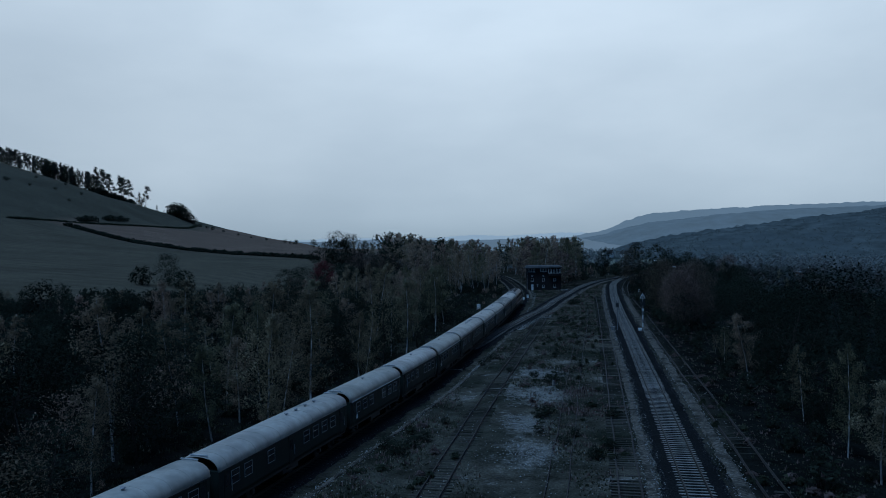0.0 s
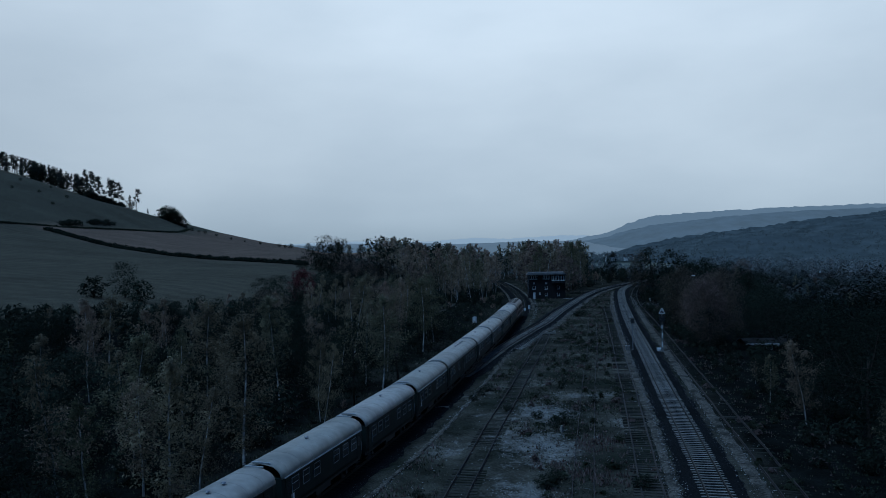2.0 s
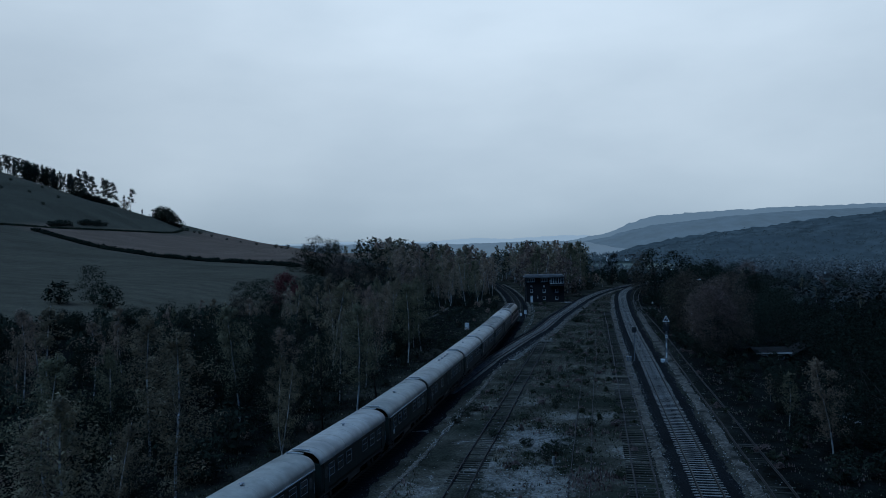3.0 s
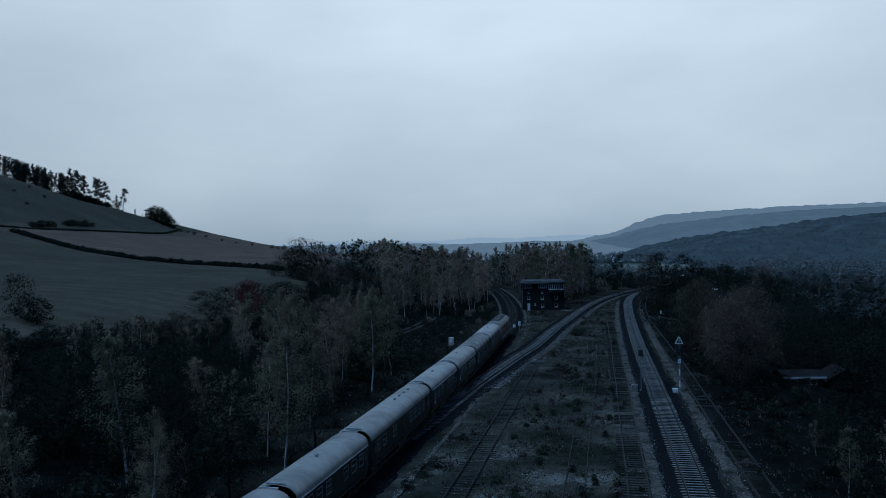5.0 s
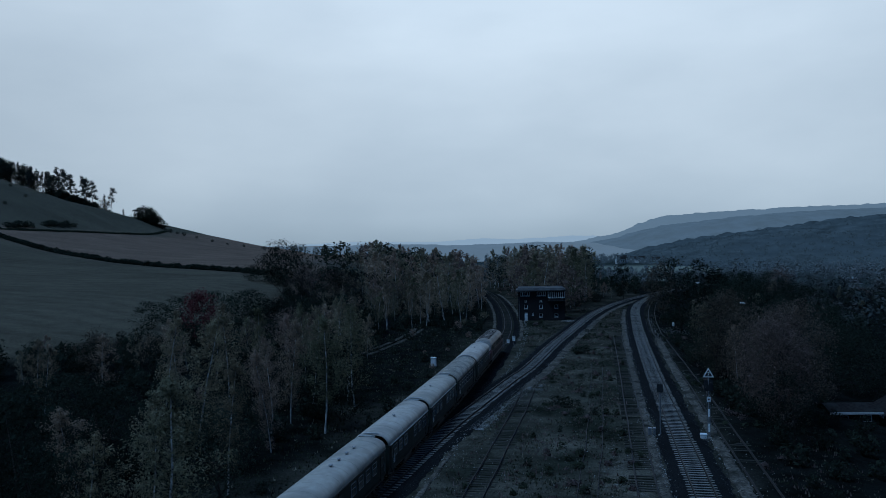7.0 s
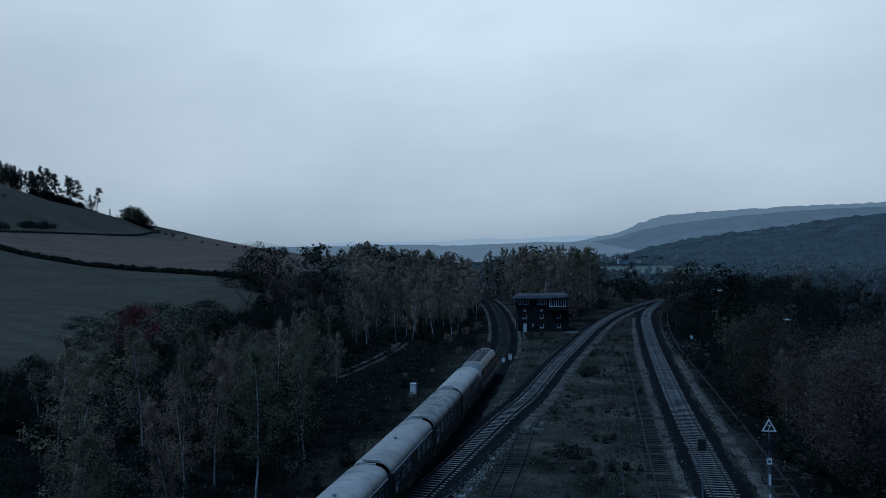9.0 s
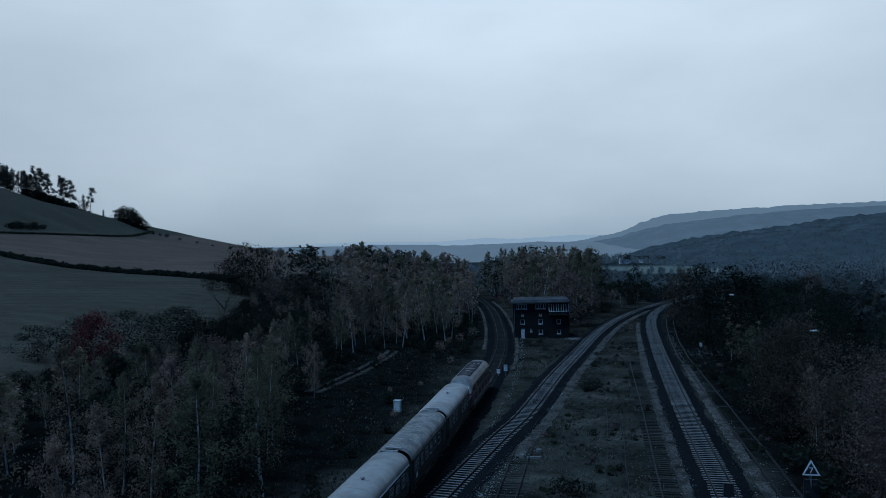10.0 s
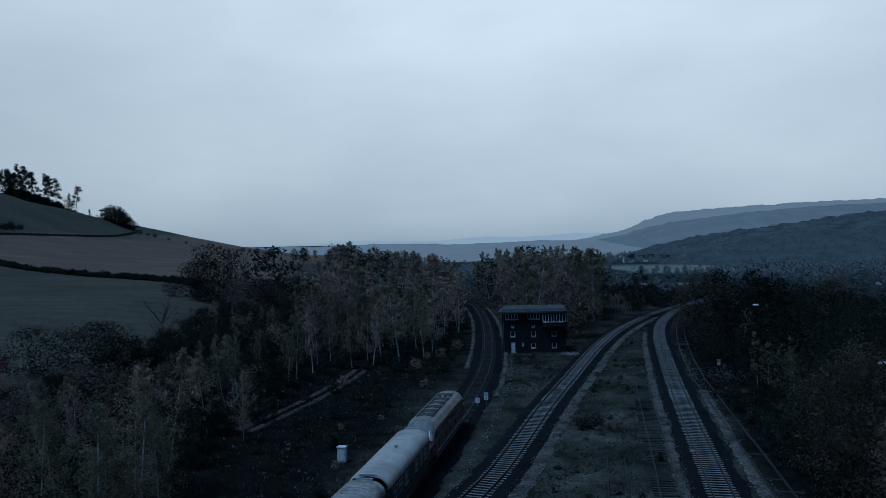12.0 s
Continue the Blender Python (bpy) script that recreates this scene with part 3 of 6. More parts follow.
def tree_meshes(kind, h, seed, leaves, material, leaf=0.2, lite=False):
    """The trunk with its limbs, and the crown, of one tree."""
    rng = np.random.default_rng(seed)
    wood, pts, ways, sizes, state = Geo(), [], [], [], dict(slot=0)
    bark = M["bark_birch"] if kind == "birch" else M["bark"]

    def limb(p0, way, length, r, twist=0.25, n=4, droop=0.0, sides=3):
        p, out = np.array(p0, float), [np.array(p0, float)]
        way = np.array(way, float) / np.linalg.norm(way)
        n = max(1 if kind == "shrub" else 2, n // 2) if lite else n
        for i in range(n):
            way = way + rng.normal(size=3) * twist * 0.35 + np.array([0, 0, -droop])
            way /= np.linalg.norm(way)
            q = p + way * length / n
            wood.tube(p, q, r * (1 - i / n * 0.75), r * (1 - (i + 1) / n * 0.75), sides, slot=state["slot"], caps=False)
            p = q
            out.append(p)
        return np.array(out)

    def leaves_at(q, way, big=1.0):
        pts.append(q)
        ways.append(way)
        sizes.append(np.full(len(q), leaf * big))

    def along(path, k, spread, low=0.3):
        u = rng.uniform(low, 1, k) * (len(path) - 1)
        i = np.minimum(u.astype(int), len(path) - 2)
        o = rng.normal(size=(k, 3))
        q = path[i] + (path[i + 1] - path[i]) * (u - i)[:, None] + o * spread
        leaves_at(q, o / np.linalg.norm(o, axis=1)[:, None] + np.array([0, 0, 0.6]))

    def puff(c, r, k, squash=0.75, shell=0.5):
        """Leaves on the outside of one clump of foliage."""
        o = rng.normal(size=(k, 3))
        o /= np.linalg.norm(o, axis=1)[:, None]
        leaves_at(c + o * np.array([1, 1, squash]) * r * rng.uniform(shell, 1.15, k)[:, None], o + np.array([0, 0, 0.5]))

    def spray(c, r, k):
        """A hanging spray of leaves, thickest at its top."""
        o = rng.normal(size=(k, 3)) * np.array([0.55, 0.55, 0.5])
        drop = rng.random(k) ** 1.6 * 1.9
        o[:, 2] -= drop - 0.5
        leaves_at(c + o * r, o * np.array([1, 1, 0.5]) + np.array([0, 0, 0.55]))

    def on(stem, u):
        k = min(u * (len(stem) - 1), len(stem) - 1.001)
        return stem[int(k)] + (stem[int(k) + 1] - stem[int(k)]) * (k - int(k))

    def core(centres, spread, k):
        """The dense inside of the crown: fewer, larger sprays."""
        c = np.asarray(centres)[rng.integers(0, len(centres), k)]
        leaves_at(c + rng.normal(size=(k, 3)) * spread, rng.normal(size=(k, 3)), 1.35)

    if kind == "birch":
        stem = limb((0, 0, -0.3), (rng.normal() * 0.06, rng.normal() * 0.06, 1), h, 0.006 * h + 0.02, 0.11, 9, sides=6)
        nb, state["slot"] = 18 if lite else 34, 1
        low = rng.uniform(0.16, 0.30)
        belly = rng.uniform(0.55, 0.8)
        for i in range(nb):
            u = low + (0.98 - low) * (i + rng.uniform(0, 0.6)) / nb
            p, w = on(stem, u), 2.4 * i + rng.uniform(-0.6, 0.6)
            v = (u - low) / (1 - low)
            reach = h * (0.165 * math.sin(math.pi * min(1, v * 0.94 + 0.06) ** belly) + 0.012) * rng.uniform(0.5, 1.3)
            path = limb(p, (math.cos(w), math.sin(w), rng.uniform(0.7, 1.4)), reach * 1.25, 0.016, 0.3, 3, 0.14)
            for e in (0.5, 0.78, 1.0):
                spray(on(path, e * 0.999), h * 0.042 * rng.uniform(0.6, 1.25) * (1.15 - 0.55 * v), int(leaves / nb / 3 * rng.uniform(0.5, 1.5)))
        along(stem, int(leaves * 0.04), 0.014 * h, 0.88)
        core([on(stem, u) for u in np.linspace(low + 0.1, 0.82, 12)], np.array([0.04, 0.04, 0.03]) * h, int(leaves * 0.08))
    elif kind in ("broad", "shrub"):
        low = kind == "shrub"
        stem = limb((0, 0, -0.3), (rng.normal() * 0.05, rng.normal() * 0.05, 1), h * 0.6, 0.014 * h if not low else 0.06, 0.15, 5)
        stems = [stem] if not low else [limb((0, 0, -0.3), (math.cos(w), math.sin(w), 1.5), h * 0.5, 0.045, 0.2, 3) for w in rng.uniform(0, 6.3, 4)]
        # clumps over an uneven crown, the lower ones hanging wide, the upper ones heaped to a top
        mid, up, wide = (0.50, 0.40, 0.27) if not low else (0.44, 0.42, 0.36)
        n, clumps, hull = (15 if lite else 26) if not low else (14 if lite else 22), [], rng.uniform(0.8, 1.15, 6)
        for i in range(n):
            v = 1 - 2 * (i + 0.5) / n
            w = 2.4 * i + rng.uniform(-0.4, 0.4)
            r = math.sqrt(max(0, 1 - v * v)) * (1.0 if v < 0 else 1 - 0.18 * v)
            k = hull[int(w / 6.283 * 6) % 6] * rng.uniform(0.72, 1.08)
            c = stem[-1] * np.array([1, 1, 0]) + np.array([math.cos(w) * r * wide * k, math.sin(w) * r * wide * k, mid + up * v * rng.uniform(0.8, 1.0)]) * np.array([h, h, h])
            c[2] = max(c[2], 0.08 * h)
            clumps.append(c)
            if i % 2 == 0:
                s0 = stems[i % len(stems)]
                p = on(s0, rng.uniform(0.45, 0.95))
                limb(p, c - p, np.linalg.norm(c - p) * 0.9, 0.005 * h, 0.2, 3 if not low else 2)
        per = max(3, int(leaves * 0.94 / n))
        for c in clumps:
            puff(c, h * rng.uniform(0.085, 0.15) * (1.0 if not low else 1.5), int(per * rng.uniform(0.7, 1.3)), 0.72, 0.6)
        core(clumps, 0.05 * h, int(leaves * 0.08))
        core([stem[-1] * np.array([1, 1, 0]) + np.array([0, 0, h * q]) for q in np.linspace(mid - 0.5 * up, mid + 0.6 * up, 6)], np.array([0.42 * wide, 0.42 * wide, 0.07]) * h, int(leaves * 0.14))
    elif kind == "spruce":
        limb((0, 0, -0.3), (0, 0, 1), h, 0.014 * h, 0.02, 4)
        tiers = 13 if lite or leaves < 900 else 20
        for i in range(tiers):
            u = 0.10 + 0.89 * i / tiers
            reach = h * 0.18 * (1 - u) ** 0.85 + 0.12
            for k in range(6):
                w = k * 1.05 + i * 0.37 + rng.uniform(-0.2, 0.2)
                path = np.array([(0, 0, u * h), (math.cos(w) * reach * 0.5, math.sin(w) * reach * 0.5, u * h - 0.05 * reach), (math.cos(w) * reach, math.sin(w) * reach, u * h - 0.30 * reach)]) * rng.uniform(0.93, 1.05)
                along(path, max(2, int(leaves / tiers / 6)), np.array([0.014, 0.014, 0.009]) * h, 0.05)
    elif kind == "pine":
        stem = limb((0, 0, -0.3), (rng.normal() * 0.04, rng.normal() * 0.04, 1), h * 0.98, 0.010 * h, 0.07, 6)
        base = rng.uniform(0.30, 0.50)
        for i in range(16):
            u = base + (0.99 - base) * (i + rng.uniform(0, 0.8)) / 16
            p, w = on(stem, u), rng.uniform(0, 6.28)
            reach = h * rng.uniform(0.02, 0.115) * (1.15 - 0.75 * ((u - base) / (1 - base)) ** 2)
            path = limb(p, (math.cos(w), math.sin(w), rng.uniform(0.0, 0.5)), reach, 0.05, 0.25, 2)
            puff(path[-1], h * rng.uniform(0.045, 0.085), int(leaves / 16), 0.8, 0.15)
        for i in range(5):
            w = rng.uniform(0, 6.28)
            limb(on(stem, rng.uniform(0.25, base)), (math.cos(w), math.sin(w), rng.uniform(-0.2, 0.3)), h * rng.uniform(0.03, 0.07), 0.04, 0.2, 2)
    else:
        stem = limb((0, 0, -0.3), (0.02, -0.02, 1), h * 0.55, 0.018 * h, 0.15, 5)
        for i in range(16):
            p = stem[rng.integers(1, len(stem))]
            w = rng.uniform(0, 6.28)
            path = limb(p, (math.cos(w), math.sin(w), rng.uniform(0.7, 1.8)), h * rng.uniform(0.28, 0.48), 0.07, 0.25, 5)
            for j in range(6):
                q = path[rng.integers(1, len(path))]
                w2 = rng.uniform(0, 6.28)
                twig = limb(q, (math.cos(w2), math.sin(w2), rng.uniform(0.4, 1.5)), h * rng.uniform(0.08, 0.18), 0.03, 0.3, 3)
                along(twig, max(1, int(leaves / 96)), 0.1, 0.5)
    trunk = wood.mesh("trunk", [bark, M["bark"]] if kind == "birch" else [bark])
    crown = leaf_cloud("crown", np.vstack(pts), np.concatenate(sizes), material, seed + 900, np.vstack(ways))
    return trunk, crown


NAMES = dict(
    birch=("birch_tree", "slender autumn birch with pale trunk and thin leaves", "tree"),
    olive=("birch_tree", "young birch with olive leaves and pale trunk", "tree"),
    brown=("birch_tree", "slim birch with browned autumn leaves", "tree"),
    broad=("broadleaf_tree", "dark green broadleaf tree with dense crown", "tree"),
    dome=("broadleaf_tree", "dense dark broadleaf tree with rounded crown", "tree"),
    rusty=("broadleaf_tree", "broadleaf tree with brown autumn crown", "tree"),
    shrub=("shrub", "dark green shrub at the edge of the wood", "shrub"),
    tall=("shrub", "tall brownish shrub among the trees", "shrub"),
    thicket=("shrub", "dense dark thicket of low bushes", "shrub"),
    red=("red_bush", "round bush with red autumn leaves by the field", "shrub"),
    spruce=("spruce_tree", "dark pointed spruce tree", "tree"),
    pine=("pine_tree", "tall pine with bare trunk and flat top", "tree"),
    bare=("bare_tree", "almost leafless tree with fine dark twigs", "tree"),
)
FOREST = {}   # for each kind its trees: height, kind of growth, seed, leaves, material
MESHES = {}   # trunk and crown of a tree, finer beside the yard and coarser further off
DETAIL = dict(fine=(2.9, 0.115), middle=(1.15, 0.17), coarse=(0.30, 0.35), crest=(0.36, 0.46), close=(5.0, 0.095))


def make_variants():
    spec = dict(
        birch=[("birch", 11.0, 1500, "leaf_birch"), ("birch", 12.5, 1600, "leaf_birch"), ("birch", 9.5, 1500, "leaf_birch")],
        olive=[("birch", 11.0, 1600, "leaf_olive"), ("birch", 10.0, 1650, "leaf_olive")],
        brown=[("birch", 10.5, 1600, "leaf_brown"), ("birch", 12.0, 1700, "leaf_brown")],
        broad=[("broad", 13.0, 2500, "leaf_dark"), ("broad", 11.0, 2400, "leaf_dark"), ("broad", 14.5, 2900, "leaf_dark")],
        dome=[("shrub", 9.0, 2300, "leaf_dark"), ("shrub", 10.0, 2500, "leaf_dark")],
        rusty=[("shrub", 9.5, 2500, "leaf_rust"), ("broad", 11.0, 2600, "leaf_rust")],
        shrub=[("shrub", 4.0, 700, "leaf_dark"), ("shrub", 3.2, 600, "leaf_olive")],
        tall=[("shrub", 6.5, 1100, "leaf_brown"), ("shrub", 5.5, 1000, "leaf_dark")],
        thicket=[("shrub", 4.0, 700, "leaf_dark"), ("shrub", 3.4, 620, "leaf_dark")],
        red=[("shrub", 8.0, 3000, "leaf_red")],
        spruce=[("spruce", 13.0, 1500, "needles")],
        pine=[("pine", 16.0, 2000, "needles"), ("pine", 14.0, 1800, "needles")],
        bare=[("bare", 10.0, 192, "leaf_brown")],
    )
    seed = 11
    for key, rows in spec.items():
        for row in rows:
            seed += 1
            FOREST.setdefault(key, []).append((*row, seed))


def tree_mesh(key, n, detail):
    """The meshes of one kind of tree at one fineness, made when first planted."""
    if (key, n, detail) not in MESHES:
        kind, h, leaves, leaf, seed = FOREST[key][n]
        many, size = DETAIL[detail]
        if kind in ("broad", "shrub"):
            many, size = many * 0.85, size * 1.3
        if leaf == "leaf_dark" and detail in ("fine", "middle"):      # dense dark crowns need fewer leaves
            many, size = (many * 0.42, size * 1.28) if detail == "fine" else (many * 0.75, size * 1.12)
        trunk, crown = tree_meshes(kind, h, seed, max(60, int(leaves * many)), M[leaf], size, lite=detail in ("middle", "coarse"))
        co = np.empty(len(crown.vertices) * 3)
        crown.vertices.foreach_get("co", co)
        MESHES[key, n, detail] = float(np.percentile(co[2::3], 99.7)), trunk, crown
    return MESHES[key, n, detail]


make_variants()
COUNT = {}
JOINED = []   # trees past the countable ones: trunk, crown, place


def remote(x, y):
    """How far a place lies from the middle of the yard and the stretch before the signal box."""
    line = np.array(LINES["main"])
    side = abs(x - float(np.interp(y, line[:, 1], line[:, 0])) + 5)
    return max(2 * side, y - 110.0)


def plant(key, x, y, height, rng, group="", base=None, pick=None, wide=1.0, detail=""):
    """One tree of a kind at a place, its own turn and height."""
    n = pick if pick is not None else rng.randrange(len(FOREST[key]))
    name, label, category = NAMES[key]
    COUNT[name] = COUNT.get(name, 0) + 1
    off = remote(x, y)
    small = key in ("thicket", "shrub", "tall")
    detail = detail if detail else "crest" if off > 420 else "coarse" if off > 205 or COUNT[name] > 290 else "middle" if off > 84 or small else "fine"
    h, trunk, crown = tree_mesh(key, n, detail)
    s = height / h
    z = float(ground_z(x, y)) if base is None else base
    w = s * rng.uniform(0.85, 1.25) * wide
    m = Matrix.LocRotScale((x, y, z), Euler((rng.uniform(-0.04, 0.04), rng.uniform(-0.04, 0.04), rng.uniform(0, 6.28))), (w, w, s))
    if COUNT[name] > 290:
        JOINED.append((trunk, crown, np.array(m)))
        return None
    root = thing(name, label, category, m, group)
    part("trunk", trunk, None, root)
    part("crown", crown, None, root)
    return root


def join_trees():
    """The trees further off that nobody could count, as one mesh."""
    slots, verts, loops, sizes, mats, turns, o = [], [], [], [], [], [], 0
    for trunk, crown, m in JOINED:
        for me in (trunk, crown):
            if me is None:
                continue
            v = np.empty(len(me.vertices) * 3)
            me.vertices.foreach_get("co", v)
            v = v.reshape(-1, 3) @ m[:3, :3].T + m[:3, 3]
            i = np.empty(len(me.loops), int)
            me.loops.foreach_get("vertex_index", i)
            t = np.empty(len(me.polygons), int)
            me.polygons.foreach_get("loop_total", t)
            for mt in me.materials:
                if mt not in slots:
                    slots.append(mt)
            own = np.empty(len(me.polygons), int)
            me.polygons.foreach_get("material_index", own)
            w = np.empty(len(me.loops) * 3, np.float32)
            me.corner_normals.foreach_get("vector", w)
            w = w.reshape(-1, 3) @ m[:3, :3].T
            turns.append(w / (np.linalg.norm(w, axis=1)[:, None] + 1e-9))
            verts.append(v)
            loops.append(i + o)
            sizes.append(t)
            mats.append(np.array([slots.index(mt) for mt in me.materials])[own])
            o += len(v)
    if not verts:
        return
    v, i, t, s = np.vstack(verts), np.concatenate(loops), np.concatenate(sizes), np.concatenate(mats)
    me = bpy.data.meshes.new("woodland")
    me.vertices.add(len(v))
    me.vertices.foreach_set("co", v.ravel())
    me.loops.add(len(i))
    me.loops.foreach_set("vertex_index", i)
    me.polygons.add(len(t))
    me.polygons.foreach_set("loop_start", np.r_[0, np.cumsum(t)[:-1]])
    me.polygons.foreach_set("material_index", s)
    for mt in slots:
        me.materials.append(mt)
    me.polygons.foreach_set("use_smooth", [True] * len(t))
    me.update(calc_edges=True)
    me.normals_split_custom_set(np.vstack(turns).tolist())
    tagged(new("woodland", me), "mixed autumn woodland of birches and broadleaf trees", "woodland", kind="stuff")


def wood(rng, inside, box, spacing, mix, heights, group, tries=4000, limit=400, near=None):
    """Scatters trees of a mix of kinds where inside(x, y) holds, the nearest to the line first."""
    kinds, weights = list(mix), list(mix.values())
    cell, grid, spots = spacing, {}, []
    for _ in range(tries):
        x, y = rng.uniform(box[0], box[1]), rng.uniform(box[2], box[3])
        if not inside(x, y):
            continue
        i, j = int(x // cell), int(y // cell)
        if any((x - a) ** 2 + (y - b) ** 2 < spacing ** 2 for p in (-1, 0, 1) for q in (-1, 0, 1) for a, b in grid.get((i + p, j + q), ())):
            continue
        grid.setdefault((i, j), []).append((x, y))
        spots.append((x, y))
        if len(spots) >= limit:
            break
    if near:
        spots.sort(key=near)
    for x, y in spots:
        key = rng.choices(kinds, weights)[0]
        lo, hi = heights(key, x, y)
        plant(key, x, y, rng.uniform(lo, hi), rng, group)


def left_wood():
    rng = random.Random(5)

    def inside(x, y):
        d = float(train_x(y)) - 8 - x
        if d > float(field_edge(y)) - 1:
            return False
        clear = 2.0 * noise.noise((0, y * 0.05, 1)) + float(np.interp(y, [100, 125, 150, 160, 180, 222, 238], [-1.5, 0, 3, 6, 12.5, 13.5, 1]))
        lane = abs(x - float(np.interp(y, [185, 197.6, 226], [-1, 3.2, 9.1]))) < 3.2 and 188 < y < 226
        return clear < d < float(field_edge(y)) + 1 and not lane

    def heights(key, x, y):
        d = float(train_x(y)) - 8 - x
        cap = max(1.2, (float(field_edge(y)) - d) / float(np.interp(y, [100, 150], [5.0, 3.0])))
        top = min(12.2, cap)
        if key in ("thicket", "tall"):
            return min(2.5, cap * 0.7), min(5.0, cap)
        if key in ("broad", "dome"):
            return top * 0.55, top * 0.9
        return top * 0.66, top * 1.06

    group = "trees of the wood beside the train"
    # darker kinds prevail here, to stand for the dimmer light on this side
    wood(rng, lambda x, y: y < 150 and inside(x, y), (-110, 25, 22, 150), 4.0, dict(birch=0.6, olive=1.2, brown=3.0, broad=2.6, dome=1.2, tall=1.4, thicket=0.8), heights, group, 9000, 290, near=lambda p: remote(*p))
    by_track = lambda x, y: float(train_x(y)) - 8 - x < float(np.interp(y, [150, 185, 215, 262], [10, 19, 30, 40]))
    wood(rng, lambda x, y: y >= 150 and inside(x, y) and by_track(x, y), (-60, 40, 150, 262), 4.0, dict(birch=3, olive=3.4, brown=2.4, broad=1.3, tall=0.8, thicket=0.8), heights, group, 9000, 160, near=lambda p: remote(*p))
    wood(rng, lambda x, y: y >= 150 and inside(x, y) and not by_track(x, y), (-60, 40, 150, 262), 4.2, dict(birch=1.6, olive=1.8, brown=2.2, broad=1.4, dome=1.8, rusty=1, thicket=1.0), heights, group, 9000, 120, near=lambda p: remote(*p))
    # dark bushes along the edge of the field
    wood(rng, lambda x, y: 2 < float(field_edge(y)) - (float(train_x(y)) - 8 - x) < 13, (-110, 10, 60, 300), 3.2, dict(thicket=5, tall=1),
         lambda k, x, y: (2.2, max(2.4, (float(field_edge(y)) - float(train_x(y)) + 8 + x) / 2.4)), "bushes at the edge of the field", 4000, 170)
    # dark thicket filling the floor of the wood, added to stand for shade
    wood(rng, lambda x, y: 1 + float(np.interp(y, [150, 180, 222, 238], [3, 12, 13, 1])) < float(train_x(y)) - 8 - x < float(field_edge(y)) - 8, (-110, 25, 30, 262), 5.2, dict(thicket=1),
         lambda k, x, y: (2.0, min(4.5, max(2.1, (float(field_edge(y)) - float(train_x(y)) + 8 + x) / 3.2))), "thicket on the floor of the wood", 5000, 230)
    # low scrub under and in front of the trees
    rng = random.Random(6)
    wood(rng, lambda x, y: -1.5 < float(train_x(y)) - 8 - x < 22, (-60, 30, 30, 300), 4.6, dict(thicket=3, tall=1), lambda k, x, y: (0.7, 1.8), "scrub beside the train", 3000, 150)


def far_wood():
    rng = random.Random(8)
    bx = np.array(LINES["branch"])

    def between(x, y):
        if y < 256 or y > 420:
            return False
        c = float(np.interp(y, _ty[:, 1], _ty[:, 0]))
        b = float(np.interp(y, bx[:, 1], bx[:, 0]))
        return c + 7 < x < min(b - 9, 11 + 0.2 * (y - 53))

    wood(rng, between, (10, 130, 256, 380), 4.4, dict(birch=2.2, olive=5, broad=0.5, brown=1.6, rusty=0.2), lambda k, x, y: (11, 17.5), "trees behind the signal box", 2500, 100, near=lambda p: p[1])

    wood(rng, lambda x, y: between(x, y) and (y < 276 or x > min(float(np.interp(y, bx[:, 1], bx[:, 0])) - 9, 11 + 0.2 * (y - 53)) - 9), (10, 130, 256, 380), 3.4, dict(shrub=3, tall=2, thicket=2),
         lambda k, x, y: (2.5, 5.5), "undergrowth behind the signal box", 2500, 70, near=lambda p: p[1])

    def low_growth(x, y):
        b = float(np.interp(y, bx[:, 1], bx[:, 0]))
        return 256 < y < 380 and 11 + 0.2 * (y - 53) < x < b - 7

    wood(rng, low_growth, (40, 110, 256, 380), 5.0, dict(olive=2, thicket=4, brown=1), lambda k, x, y: (2.0, 5.0), "low growth beside the branch line", 1500, 60)

    def beyond(x, y):
        c = float(np.interp(y, _ty[:, 1], _ty[:, 0]))
        return x < c - 6 and x > c - (46 if y < 285 else 40) and y > 262

    wood(rng, beyond, (-60, 40, 262, 430), 5.0, dict(birch=4, olive=4, broad=0.8, brown=1.2, rusty=0.8), lambda k, x, y: (10, 16.5), "trees along the curved track", 2500, 120, near=lambda p: p[1])


